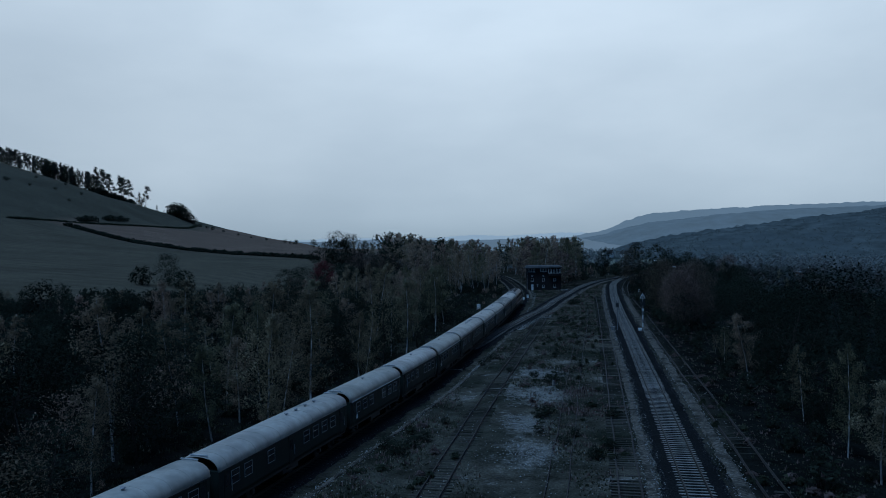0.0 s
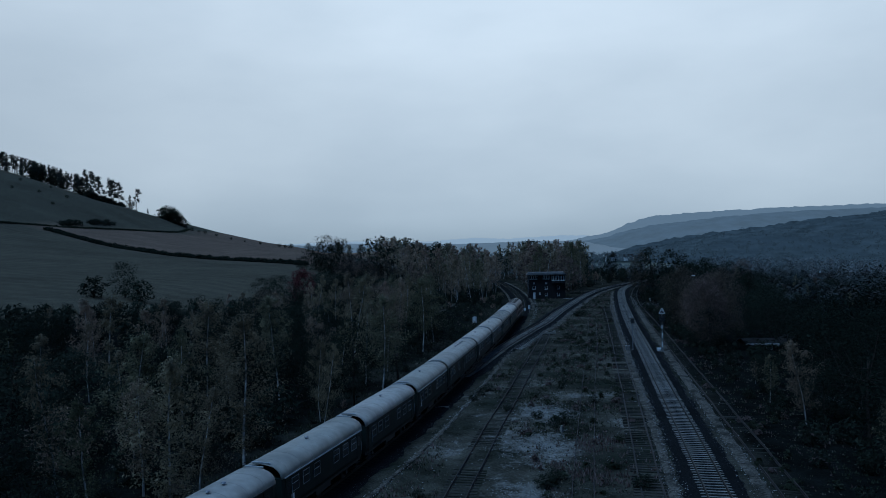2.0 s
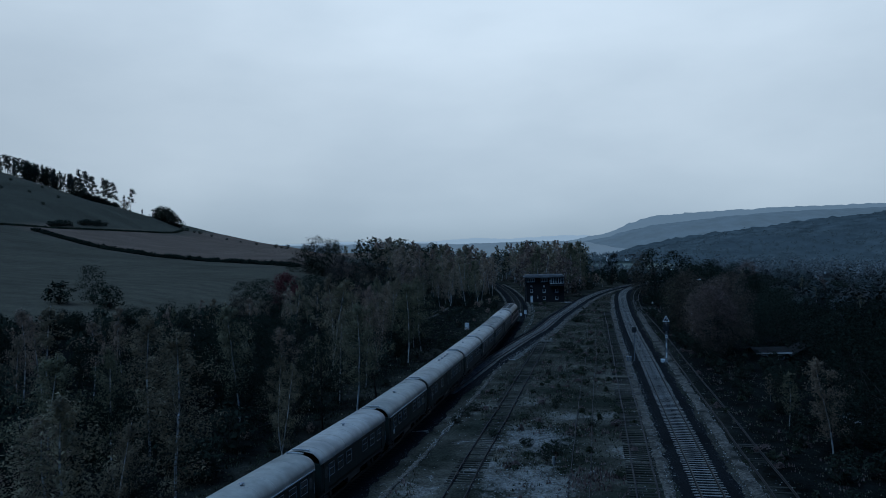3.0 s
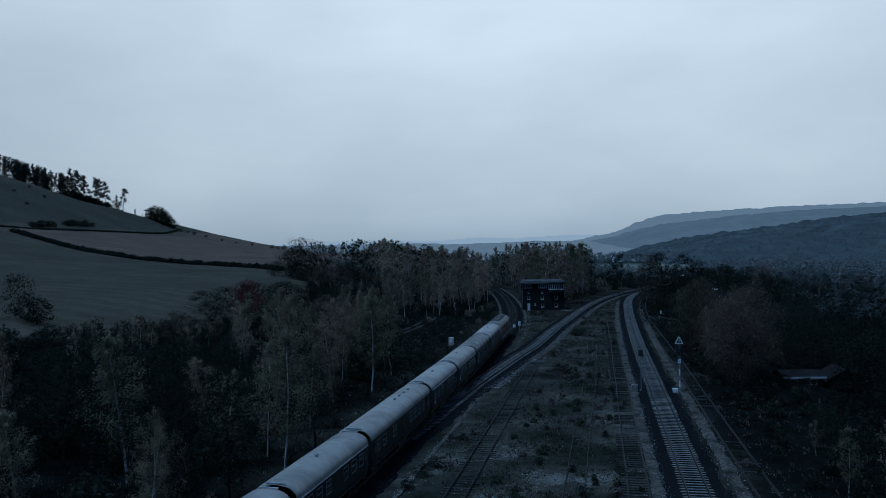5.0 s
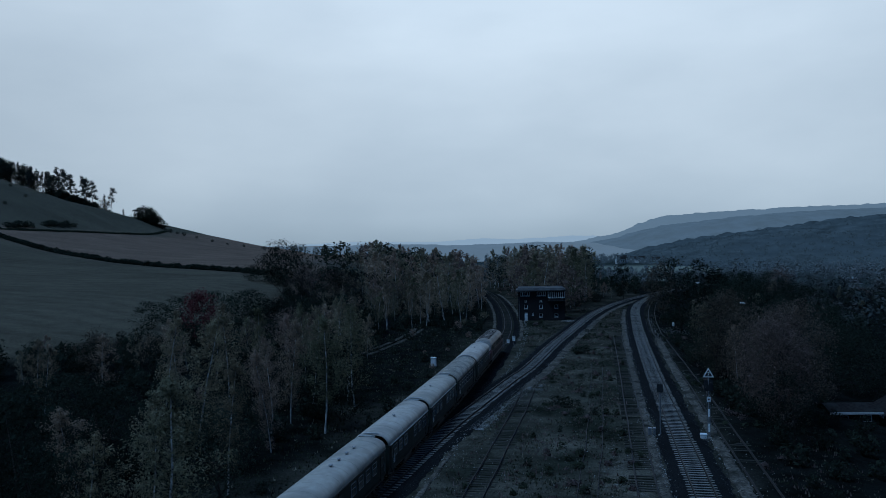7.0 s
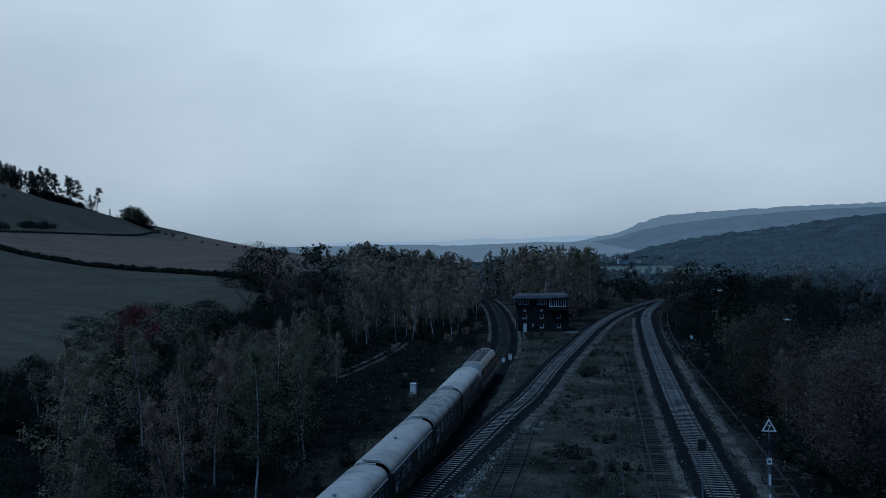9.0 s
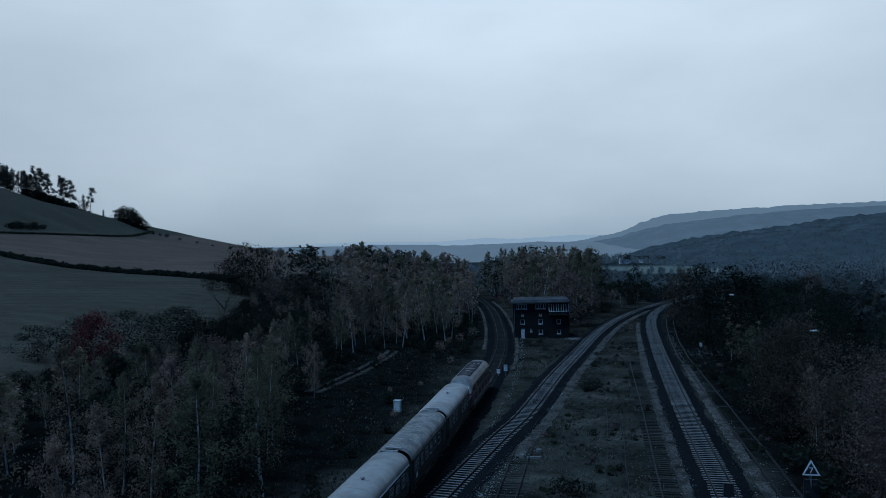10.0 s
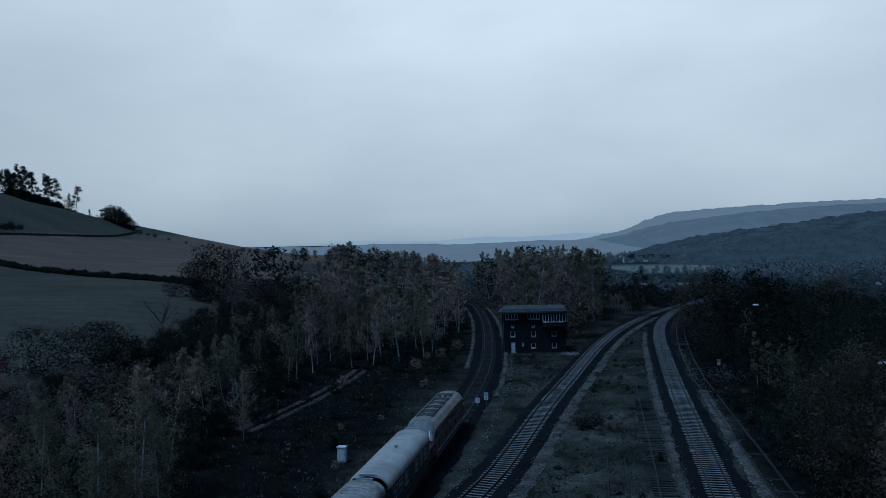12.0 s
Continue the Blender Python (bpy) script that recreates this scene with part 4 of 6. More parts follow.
def right_wood():
    rng = random.Random(12)

    def band(e0, e1):
        def inside(x, y):
            if 54 < x < 70 and 143 < y < 160:
                return False
            e = x - float(outer_x(y)) - 5 - 3.0 * float(step01(185, 225, y)) - 7.0 * float(step01(215, 290, y)) - 2.5 * noise.noise((9, y * 0.06, 1))
            return e0 < e < e1
        return inside

    def low(x, y, hi):
        if 0.44 < (x - 10.7) / (y - 48.8) < 0.575 and y < 150:      # low growth before the sheds
            return min(hi, max(1.2, 16.0 - 0.2 * (y - 48.8) - float(ground_z(x, y))))
        return hi

    def front(key, x, y):
        hi = low(x, y, 3.0 if key == "thicket" else 10.5 if key in ("birch", "olive", "brown") else 6.5)
        return hi * 0.55, hi

    def middle(key, x, y):
        hi = low(x, y, float(np.interp(y, [150, 220], [12.5, 10.0])) + 7.0 * noise.noise((x * 0.07, y * 0.07, 8)))
        return hi * 0.7, hi

    def back(key, x, y):
        return 3.0, 6.5

    group = "trees beside the outer siding"
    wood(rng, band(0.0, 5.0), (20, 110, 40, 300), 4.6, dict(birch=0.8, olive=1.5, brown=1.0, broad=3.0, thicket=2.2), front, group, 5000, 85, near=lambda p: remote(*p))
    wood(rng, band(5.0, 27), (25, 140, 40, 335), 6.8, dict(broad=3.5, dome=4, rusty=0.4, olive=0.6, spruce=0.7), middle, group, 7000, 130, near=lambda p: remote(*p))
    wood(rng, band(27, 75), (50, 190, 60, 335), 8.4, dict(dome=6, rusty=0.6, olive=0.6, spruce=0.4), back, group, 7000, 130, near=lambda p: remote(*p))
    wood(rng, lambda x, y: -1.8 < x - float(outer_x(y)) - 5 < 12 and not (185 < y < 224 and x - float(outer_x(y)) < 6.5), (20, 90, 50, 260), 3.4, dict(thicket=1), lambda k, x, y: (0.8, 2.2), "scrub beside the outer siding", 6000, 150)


def siding_scrub():
    """Dark scrub leaning over the outer siding, added for the shade under the trees."""
    rng = random.Random(14)
    wood(rng, lambda x, y: -3.2 < x - float(outer_x(y)) - 5 < 1.0 and not (200 < y < 224 and x - float(outer_x(y)) < 6.5), (30, 75, 146, 240), 2.6, dict(thicket=1), lambda k, x, y: (1.0, 2.6), "scrub beside the outer siding", 4000, 90)
    wood(rng, lambda x, y: float(train_x(y)) - 14 < x < float(train_x(y)) - 5.0, (0, 40, 222, 330), 3.0, dict(thicket=3, shrub=1, tall=1), lambda k, x, y: (0.8, 2.6), "scrub beside the curved track", 4000, 110)


def marked_trees():
    rng = random.Random(21)
    plant("red", -25.6, 184, 7.8, rng, detail="middle", wide=0.78)
    for x, y, k, h, wide in ((-34, 291, "dome", 13.5, 0.7), (-28, 294, "dome", 13.0, 0.7), (-31, 288, "dome", 10, 0.9), (-24, 290, "dome", 8, 1.0), (-38, 294, "dome", 9, 1.0), (-36, 288, "dome", 6, 1.2), (-31, 284, "dome", 6, 1.2), (-42, 290, "dome", 5, 1.3), (-19, 220, "bare", 9, 1), (-14, 223, "bare", 8.5, 1),
                             (-22, 262, "bare", 12, 1), (-24, 280, "rusty", 7, 1.2), (-17, 268, "rusty", 8, 1.2), (-12, 262, "rusty", 8, 1.2), (46.8, 137, "rusty", 11.5, 1.0), (49.3, 143, "rusty", 12.5, 1.05), (52, 150, "rusty", 11.5, 1.0), (50, 163, "rusty", 12, 1.0), (52.5, 170, "dome", 10, 0.9),
                             (45.2, 131, "broad", 7, 1.1), (58, 176, "dome", 13.5, 0.7), (66, 190, "dome", 13, 0.7), (62, 214, "broad", 15, 0.9), (70, 222, "broad", 15, 0.9), (66, 240, "rusty", 14, 0.9), (-55, 163, "dome", 7.0, 0.8), (-51, 160, "thicket", 4.2, 1.1), (-59, 159, "thicket", 4.0, 1.1), (69, 290, "broad", 12.4, 0.9), (-27, 200, "dome", 6.0, 1.2), (-22, 205, "dome", 6.5, 1.2), (-18, 203, "dome", 5.5, 1.2), (-31, 195, "dome", 5.0, 1.3), (-24, 210, "dome", 5.5, 1.2), (-15, 212, "dome", 5.5, 1.1), (-34, 188, "dome", 4.5, 1.3), (1.4, 255, "rusty", 8, 1.2), (-3, 262, "rusty", 9, 1.2), (5, 268, "rusty", 9, 1.1)):
        plant(k, x, y, h, rng, wide=wide, detail="close" if k == "rusty" and y < 180 and x > 0 else "middle" if remote(x, y) > 84 else "")
    # the hill crest: a dense stand, a row of pines, a lone pine, a spruce and rounded trees
    row = dict(rng=rng, group="trees on the hill crest")
    for p, crest, h, k in ((167, 341, 17, "pine"), (174, 343, 16, "pine"), (186, 346, 17, "pine"), (192, 349, 15, "pine"), (199, 351, 15, "pine"), (208, 354, 16, "pine"), (214, 357, 15, "pine"), (222, 360, 17, "pine"),
                           (229, 362, 16, "pine"), (256, 371, 15, "pine"), (243, 367, 11, "spruce"), (275, 378, 8, "spruce"), (251, 369, 9, "bare"), (304, 388, 11, "broad"), (309, 389, 13, "broad"), (315, 391, 13, "broad"), (320, 392, 12, "broad"), (326, 394, 12, "broad"), (332, 397, 9, "broad"), (250, 371, 4, "shrub"),
                           (238, 367, 4, "shrub"), (285, 384, 4, "shrub"), (295, 386, 4, "shrub")):
        x, z = -355 + p * 0.4665, 17 + (431.5 - 0.012 * p - crest) * 0.482
        plant(k, x, 647 + rng.uniform(-4, 4), h + (9 if k == "pine" else 6 if h > 8 else 3), row["rng"], row["group"], base=z - 4.0, wide=1.05 if k == "pine" else 1.0)
    for i in range(46):
        p = 163 + i * 3.1 + rng.uniform(-1.5, 1.5)
        crest = np.interp(p, [163, 229, 256, 332], [340, 362, 371, 396])
        x, z = -355 + p * 0.4665, 17 + (431.5 - 0.012 * p - crest) * 0.482
        plant("thicket", x, 644 + rng.uniform(-3, 3), rng.uniform(5.0, 8.5) if p < 235 else rng.uniform(3.5, 6.0), row["rng"], "undergrowth on the hill crest", base=z - 3.2, wide=1.2, detail="crest")
    for i in range(150):
        p = 163 - i * 2.2 + rng.uniform(-2, 2)
        crest = np.interp(p, [-400, 0, 80, 160], [180, 290, 312, 338])
        x, z = -355 + p * 0.4665, 17 + (431.5 - 0.012 * p - crest) * 0.482
        plant(rng.choice(["spruce", "pine", "broad", "spruce", "pine"]), x, 647 + rng.uniform(-8, 14), rng.uniform(11, 17) + 3, row["rng"], row["group"], base=z - 4.0)


marked_trees()
left_wood()
right_wood()
far_wood()
siding_scrub()


# ---- far hills and valley ----
def hill(name, profile, y, depth, base, material, label, rough=2.0, seed=0, step=14, crowns=0, jag=0.0):
    """A wooded ridge: its crest line on plan, falling towards the valley, with an uneven tree line."""
    xs = np.arange(profile[0][0], profile[-1][0], step)
    zs = np.interp(xs, [p[0] for p in profile], [p[1] for p in profile])
    rows = []
    for u in np.linspace(0, 1, 14):
        row = []
        for x, z in zip(xs, zs):
            zz = base + (z - base) * math.sin(u * math.pi / 2) ** 0.8
            bump = rough * (noise.noise((x * 0.05, u * 9, seed)) + 0.8 * noise.noise((x * 0.021, u * 30, seed + 3)))
            bump += jag * abs(noise.noise((x * 0.4, u * 40, seed + 6))) * (0.4 + 0.6 * u)
            row.append((x + 6 * noise.noise((x * 0.1, u * 5, seed)), y - depth * (1 - u), zz + bump))
        rows.append(row)
    rows.append([(x, y + depth, base - 20) for x in xs])
    if crowns:
        rng = np.random.default_rng(seed)
        grid = np.array(rows[:14])
        i, j = np.minimum(rng.integers(0, 12, crowns), rng.integers(0, 14, crowns)), rng.integers(0, grid.shape[1], crowns)
        c = grid[np.minimum(i, 11), j] + rng.normal(size=(crowns, 3)) * np.array([7, depth / 30, 0.3])
        way = rng.normal(size=(crowns, 16, 3))
        way /= np.linalg.norm(way, axis=2)[:, :, None]
        r = rng.uniform(2.0, 4.6, crowns)[:, None, None]
        p = (c[:, None] + way * np.array([1, 1, 0.8]) * r + np.array([0, 0, 1.0])).reshape(-1, 3)
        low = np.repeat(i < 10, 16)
        for sel, m in ((low, M["crown_far_glow"]), (~low, material)):
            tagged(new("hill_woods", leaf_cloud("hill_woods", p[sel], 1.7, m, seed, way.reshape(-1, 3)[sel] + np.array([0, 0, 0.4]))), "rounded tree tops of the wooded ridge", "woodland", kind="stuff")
    return solo(name, Geo().loft(rows, closed=False, caps=False), material, label, "hill", kind="structure", smooth=True)


M.update(
    # mist over the far hills is put in as glow of their surfaces
    hill_near=mat("wooded ridge, mist as glow", (0.006, 0.009, 0.011), (0.060, 0.066, 0.066), 0.035, 0.95, c3=(0.03, 0.036, 0.04), scale3=0.008, sheen=0.0, glow=(0.013, 0.023, 0.033)),
    crown_far_glow=mat("valley crowns, mist as glow", (0.025, 0.031, 0.033), (0.075, 0.080, 0.080), 0.05, 0.95, sheen=0.0, glow=(0.013, 0.023, 0.033)),
    hill_far=mat("distant hill, mist as glow", (0.02, 0.026, 0.03), (0.03, 0.036, 0.042), 0.02, 0.95, c3=(0.035, 0.042, 0.05), scale3=0.004, sheen=0.0, glow=(0.105, 0.150, 0.192)),
    hill_mid=mat("wooded rise, mist as glow", (0.02, 0.026, 0.03), (0.03, 0.036, 0.042), 0.02, 0.95, c3=(0.035, 0.042, 0.05), scale3=0.01, sheen=0.0, glow=(0.098, 0.138, 0.176)),
    hill_ridge=mat("wooded ridge, half hidden by mist glow", (0.012, 0.016, 0.018), (0.05, 0.056, 0.06), 0.025, 0.95, sheen=0.0, glow=(0.062, 0.094, 0.126)),
    hill_haze=mat("pale hills, mist as glow", (0.02, 0.026, 0.03), (0.03, 0.036, 0.042), 0.02, 0.95, sheen=0.0, glow=(0.25, 0.325, 0.395)),
)


def distance():
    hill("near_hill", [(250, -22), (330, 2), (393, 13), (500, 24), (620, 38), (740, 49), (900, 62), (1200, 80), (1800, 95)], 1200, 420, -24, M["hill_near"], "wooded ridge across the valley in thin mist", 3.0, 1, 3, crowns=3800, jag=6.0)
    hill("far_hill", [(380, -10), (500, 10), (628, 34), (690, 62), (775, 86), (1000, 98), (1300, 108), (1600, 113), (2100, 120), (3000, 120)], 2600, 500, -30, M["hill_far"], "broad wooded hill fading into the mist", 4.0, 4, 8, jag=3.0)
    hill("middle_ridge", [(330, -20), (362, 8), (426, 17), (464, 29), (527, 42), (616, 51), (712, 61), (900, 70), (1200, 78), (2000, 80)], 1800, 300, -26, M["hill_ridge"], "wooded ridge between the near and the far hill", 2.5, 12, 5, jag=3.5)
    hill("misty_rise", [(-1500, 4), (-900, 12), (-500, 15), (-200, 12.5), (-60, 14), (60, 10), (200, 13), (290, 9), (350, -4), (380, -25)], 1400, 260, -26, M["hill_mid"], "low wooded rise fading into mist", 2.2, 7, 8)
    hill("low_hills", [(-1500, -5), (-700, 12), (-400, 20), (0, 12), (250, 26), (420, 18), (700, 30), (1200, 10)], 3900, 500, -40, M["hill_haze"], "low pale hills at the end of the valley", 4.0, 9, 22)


distance()


# ---- the train ----
M.update(
    coach_side=mat("dark green coach paint", (0.010, 0.018, 0.016), (0.018, 0.028, 0.025), 1.5, 0.5, sheen=0.15, c3=(0.012, 0.017, 0.016), scale3=0.7, stretch_z=0.3),
    coach_roof=mat("grey coach roof paint", (0.26, 0.236, 0.198), (0.37, 0.336, 0.285), 1.6, 0.62, c3=(0.20, 0.183, 0.155), scale3=0.35, bump=0.04, bump_scale=6, vary=0.16),
    roof_ribbed=mat("stained grey coach roof", (0.15, 0.137, 0.115), (0.36, 0.328, 0.277), 3.5, 0.65, c3=(0.10, 0.092, 0.078), scale3=0.8, bump=0.1, bump_scale=5),
    under=mat("sooty underframe", (0.008, 0.008, 0.008), (0.022, 0.02, 0.018), 6.0, 0.85),
    rubber=mat("black rubber bellows", (0.006, 0.006, 0.007), (0.012, 0.012, 0.013), 8.0, 0.8),
    frame=mat("dull metal frame", (0.20, 0.20, 0.195), (0.34, 0.34, 0.33), 5.0, 0.5),
    trim=mat("pale grey trim", (0.30, 0.31, 0.31), (0.42, 0.42, 0.42), 5.0, 0.5),
    loco_red=mat("oxide red locomotive paint", (0.040, 0.008, 0.011), (0.065, 0.012, 0.015), 1.2, 0.45, c3=(0.03, 0.008, 0.009), scale3=0.6),
    loco_grey=mat("silver grey locomotive roof", (0.10, 0.093, 0.083), (0.175, 0.164, 0.146), 2.0, 0.55, c3=(0.06, 0.056, 0.05), scale3=0.7),
)


def arch(half, z_edge, z_top, n=10, power=2.3):
    """Points over a coach roof, from one gutter to the other."""
    out = []
    for i in range(n + 1):
        a = math.pi * (1 - i / n)
        c, s = math.cos(a), math.sin(a)
        out.append((half * math.copysign(abs(c) ** (2 / power), c), z_edge + (z_top - z_edge) * abs(s) ** (2 / power)))
    return out


def wheel_set(root, y, r=0.47):
    for side in (-0.75, 0.75):
        g = Geo()
        g.tube((side - 0.065, y, r), (side + 0.065, y, r), r, r, 18)
        g.tube((side - 0.075, y, r), (side + 0.03, y, r), r + 0.028, r + 0.028, 18)
        part("wheel", g, M["under"], root)
    part("axle", Geo().tube((-0.72, y, r), (0.72, y, r), 0.07, 0.07, 8), M["under"], root)
    for side in (-1, 1):
        part("axle_box", Geo().box(side * 1.0 - 0.11, side * 1.0 + 0.11, y - 0.16, y + 0.16, 0.33, 0.66, inset=0.02), M["under"], root)
        part("spring", Geo().loft([[(side * 1.0 - 0.05, y + u, 0.70 + 0.14 * (u / 0.6) ** 2), (side * 1.0 + 0.05, y + u, 0.70 + 0.14 * (u / 0.6) ** 2), (side * 1.0 + 0.05, y + u, 0.79 + 0.13 * (u / 0.6) ** 2),
                                     (side * 1.0 - 0.05, y + u, 0.79 + 0.13 * (u / 0.6) ** 2)] for u in (-0.6, -0.3, 0, 0.3, 0.6)]), M["under"], root)


def window(root, x, y, z0, z1, w, bars=1):
    """A coach window in the side at x: a pale frame with one or two cross bars round a dark pane."""
    s = 1 if x > 0 else -1
    t = 0.035
    g = Geo()
    x0, x1 = sorted((x - s * 0.02, x + s * 0.022))
    g.box(x0, x1, y - w / 2, y + w / 2, z1 - t, z1)
    g.box(x0, x1, y - w / 2, y + w / 2, z0, z0 + t)
    g.box(x0, x1, y - w / 2, y - w / 2 + t, z0 + t, z1 - t)
    g.box(x0, x1, y + w / 2 - t, y + w / 2, z0 + t, z1 - t)
    for i in range(bars):
        zz = z0 + (z1 - z0) * (i + 1) / (bars + 1) * 1.15
        g.box(x0, x1, y - w / 2 + t, y + w / 2 - t, zz - 0.016, zz + 0.016)
    fr = part("window", g, M["frame"], root, "dull metal window frame")
    x0, x1 = sorted((x - s * 0.03, x + s * 0.006))
    part("pane", Geo().box(x0, x1, y - w / 2 + 0.01, y + w / 2 - 0.01, z0 + 0.01, z1 - 0.01), M["glass"], fr)


def coach(length, layout, doors, roof, label, gutter=False, vents=(), plate=None):
    """A passenger coach about its middle on the rail: underframe, wheels, body, roof, windows, doors, bellows, fittings."""
    root = thing("passenger_coach", label, "train coach", group="coaches of the train")
    L = length / 2 - 0.40
    half, z_floor, z_edge, z_top = 1.45, 1.02, 3.12, 4.02
    prof = [(-half + 0.12, z_floor), (half - 0.12, z_floor), (half, z_floor + 0.28), (half, 2.4), (half - 0.02, z_edge), (-half + 0.02, z_edge), (-half, 2.4), (-half, z_floor + 0.28)]
    part("body", Geo().loft([[(x * k, y, z) for x, z in prof] for y, k in ((-L, 0.965), (-L + 0.35, 1.0), (L - 0.35, 1.0), (L, 0.965))]), M["coach_side"], root)
    rings = []
    for y, k, d in [(-L - 0.04, 0.955, 0.05), (-L + 0.06, 0.985, 0.012), (-L + 0.4, 1, 0)] + [(-L + 0.4 + (2 * L - 0.8) * i / 12, 1, 0) for i in range(1, 12)] + [(L - 0.4, 1, 0), (L - 0.06, 0.985, 0.012), (L + 0.04, 0.955, 0.05)]:
        a = arch(half + 0.035, z_edge, z_top - d)
        rings.append([(x * k, y, z) for x, z in a] + [(x * k * 0.97, y, z - 0.05) for x, z in reversed(a)])
    part("roof", Geo().loft(rings), roof, root, "arched grey painted roof", smooth=True)
    # raised seams across the roof sheets, close together on the ribbed roof
    gap = 0.55 if roof is M["roof_ribbed"] else 1.65
    for i in range(int(2 * L / gap)):
        y = -L + gap * (i + 0.5)
        a = arch(half + 0.042, z_edge, z_top + (0.016 if gap < 1 else 0.007))
        part("roof_seam", Geo().loft([[(x, y + dy, z) for x, z in a] + [(x * 0.98, y + dy, z - 0.03) for x, z in reversed(a)] for dy in (-0.025, 0.025)]), roof, root)
    for s in (-1, 1):
        g = Geo().box(s * (half + 0.055) - 0.03, s * (half + 0.055) + 0.03, -L + 0.2, L - 0.2, z_edge - 0.05, z_edge + 0.015)
        part("gutter", g, M["trim"] if gutter else M["under"], root, "pale rain gutter" if gutter else "")
        for y in layout:
            window(root, s * (half + 0.003), y, 1.95, 2.82, 0.95)
        for y in doors:
            g = Geo().box(*sorted((s * half - s * 0.02, s * (half + 0.02))), y - 0.34, y + 0.34, z_floor + 0.1, 3.0)
            door = part("door", g, M["coach_side"], root, "dark green coach door")
            part("door_window", Geo().box(*sorted((s * half, s * (half + 0.028))), y - 0.22, y + 0.22, 2.0, 2.75), M["glass"], door)
            part("handle", Geo().tube((s * (half + 0.05), y + 0.42, 1.6), (s * (half + 0.05), y + 0.42, 2.3), 0.02, 0.02, 6), M["trim"], door, "pale grab handle")
            for i in range(2):
                part("step_board", Geo().box(*sorted((s * 1.1, s * 1.42)), y - 0.35, y + 0.35, 0.45 + 0.3 * i, 0.48 + 0.3 * i), M["under"], root)
        if plate is not None:
            part("number_plate", Geo().box(*sorted((s * half, s * (half + 0.02))), plate - 0.22, plate + 0.22, 1.5, 1.85), M["sign"], root, "small white plate")
        part("sole_bar", Geo().box(*sorted((s * 1.12, s * 1.28)), -L + 0.05, L - 0.05, 0.82, 1.03), M["under"], root)
    part("battery_box", Geo().box(-1.2, 1.2, -1.2, 1.1, 0.45, 0.83, inset=0.03), M["under"], root)
    axles = (-L + 2.2, 0.0, L - 2.2) if length < 15 else (-L + 2.0, -L + 4.4, L - 4.4, L - 2.0)
    for y in axles:
        wheel_set(root, y)
    for y, s in ((-L, -1), (L, 1)):
        for x in (-0.875, 0.875):
            g = Geo().tube((x, y, 1.04), (x, y + s * 0.32, 1.04), 0.09, 0.09, 8).tube((x, y + s * 0.32, 1.04), (x, y + s * 0.38, 1.04), 0.21, 0.2, 14)
            part("buffer", g, M["under"], root)
        rings = []
        for i in range(7):
            k = 1.0 if i % 2 == 0 else 0.9
            rings.append([(x * k, y + s * 0.064 * i, 2.15 + (z - 2.15) * k) for x, z in ((-0.62, 1.15), (0.62, 1.15), (0.66, 2.9), (0.4, 3.25), (-0.4, 3.25), (-0.66, 2.9))])
        part("bellows", Geo().loft(rings), M["rubber"], root, "black corridor bellows")
        g = Geo().box(-0.62, 0.62, y - s * 0.02 - 0.05, y - s * 0.02 + 0.05, z_top - 0.02, z_top + 0.05)
        part("end_rail", g, M["trim"], root, "pale bar over the coach end")
    for y in vents:
        g = Geo().tube((0.12, y, z_top - 0.03), (0.12, y, z_top + 0.1), 0.09, 0.09, 10).tube((0.12, y, z_top + 0.1), (0.12, y, z_top + 0.16), 0.17, 0.12, 10)
        part("roof_vent", g, M["steel"], root, "small metal roof vent")
    return root


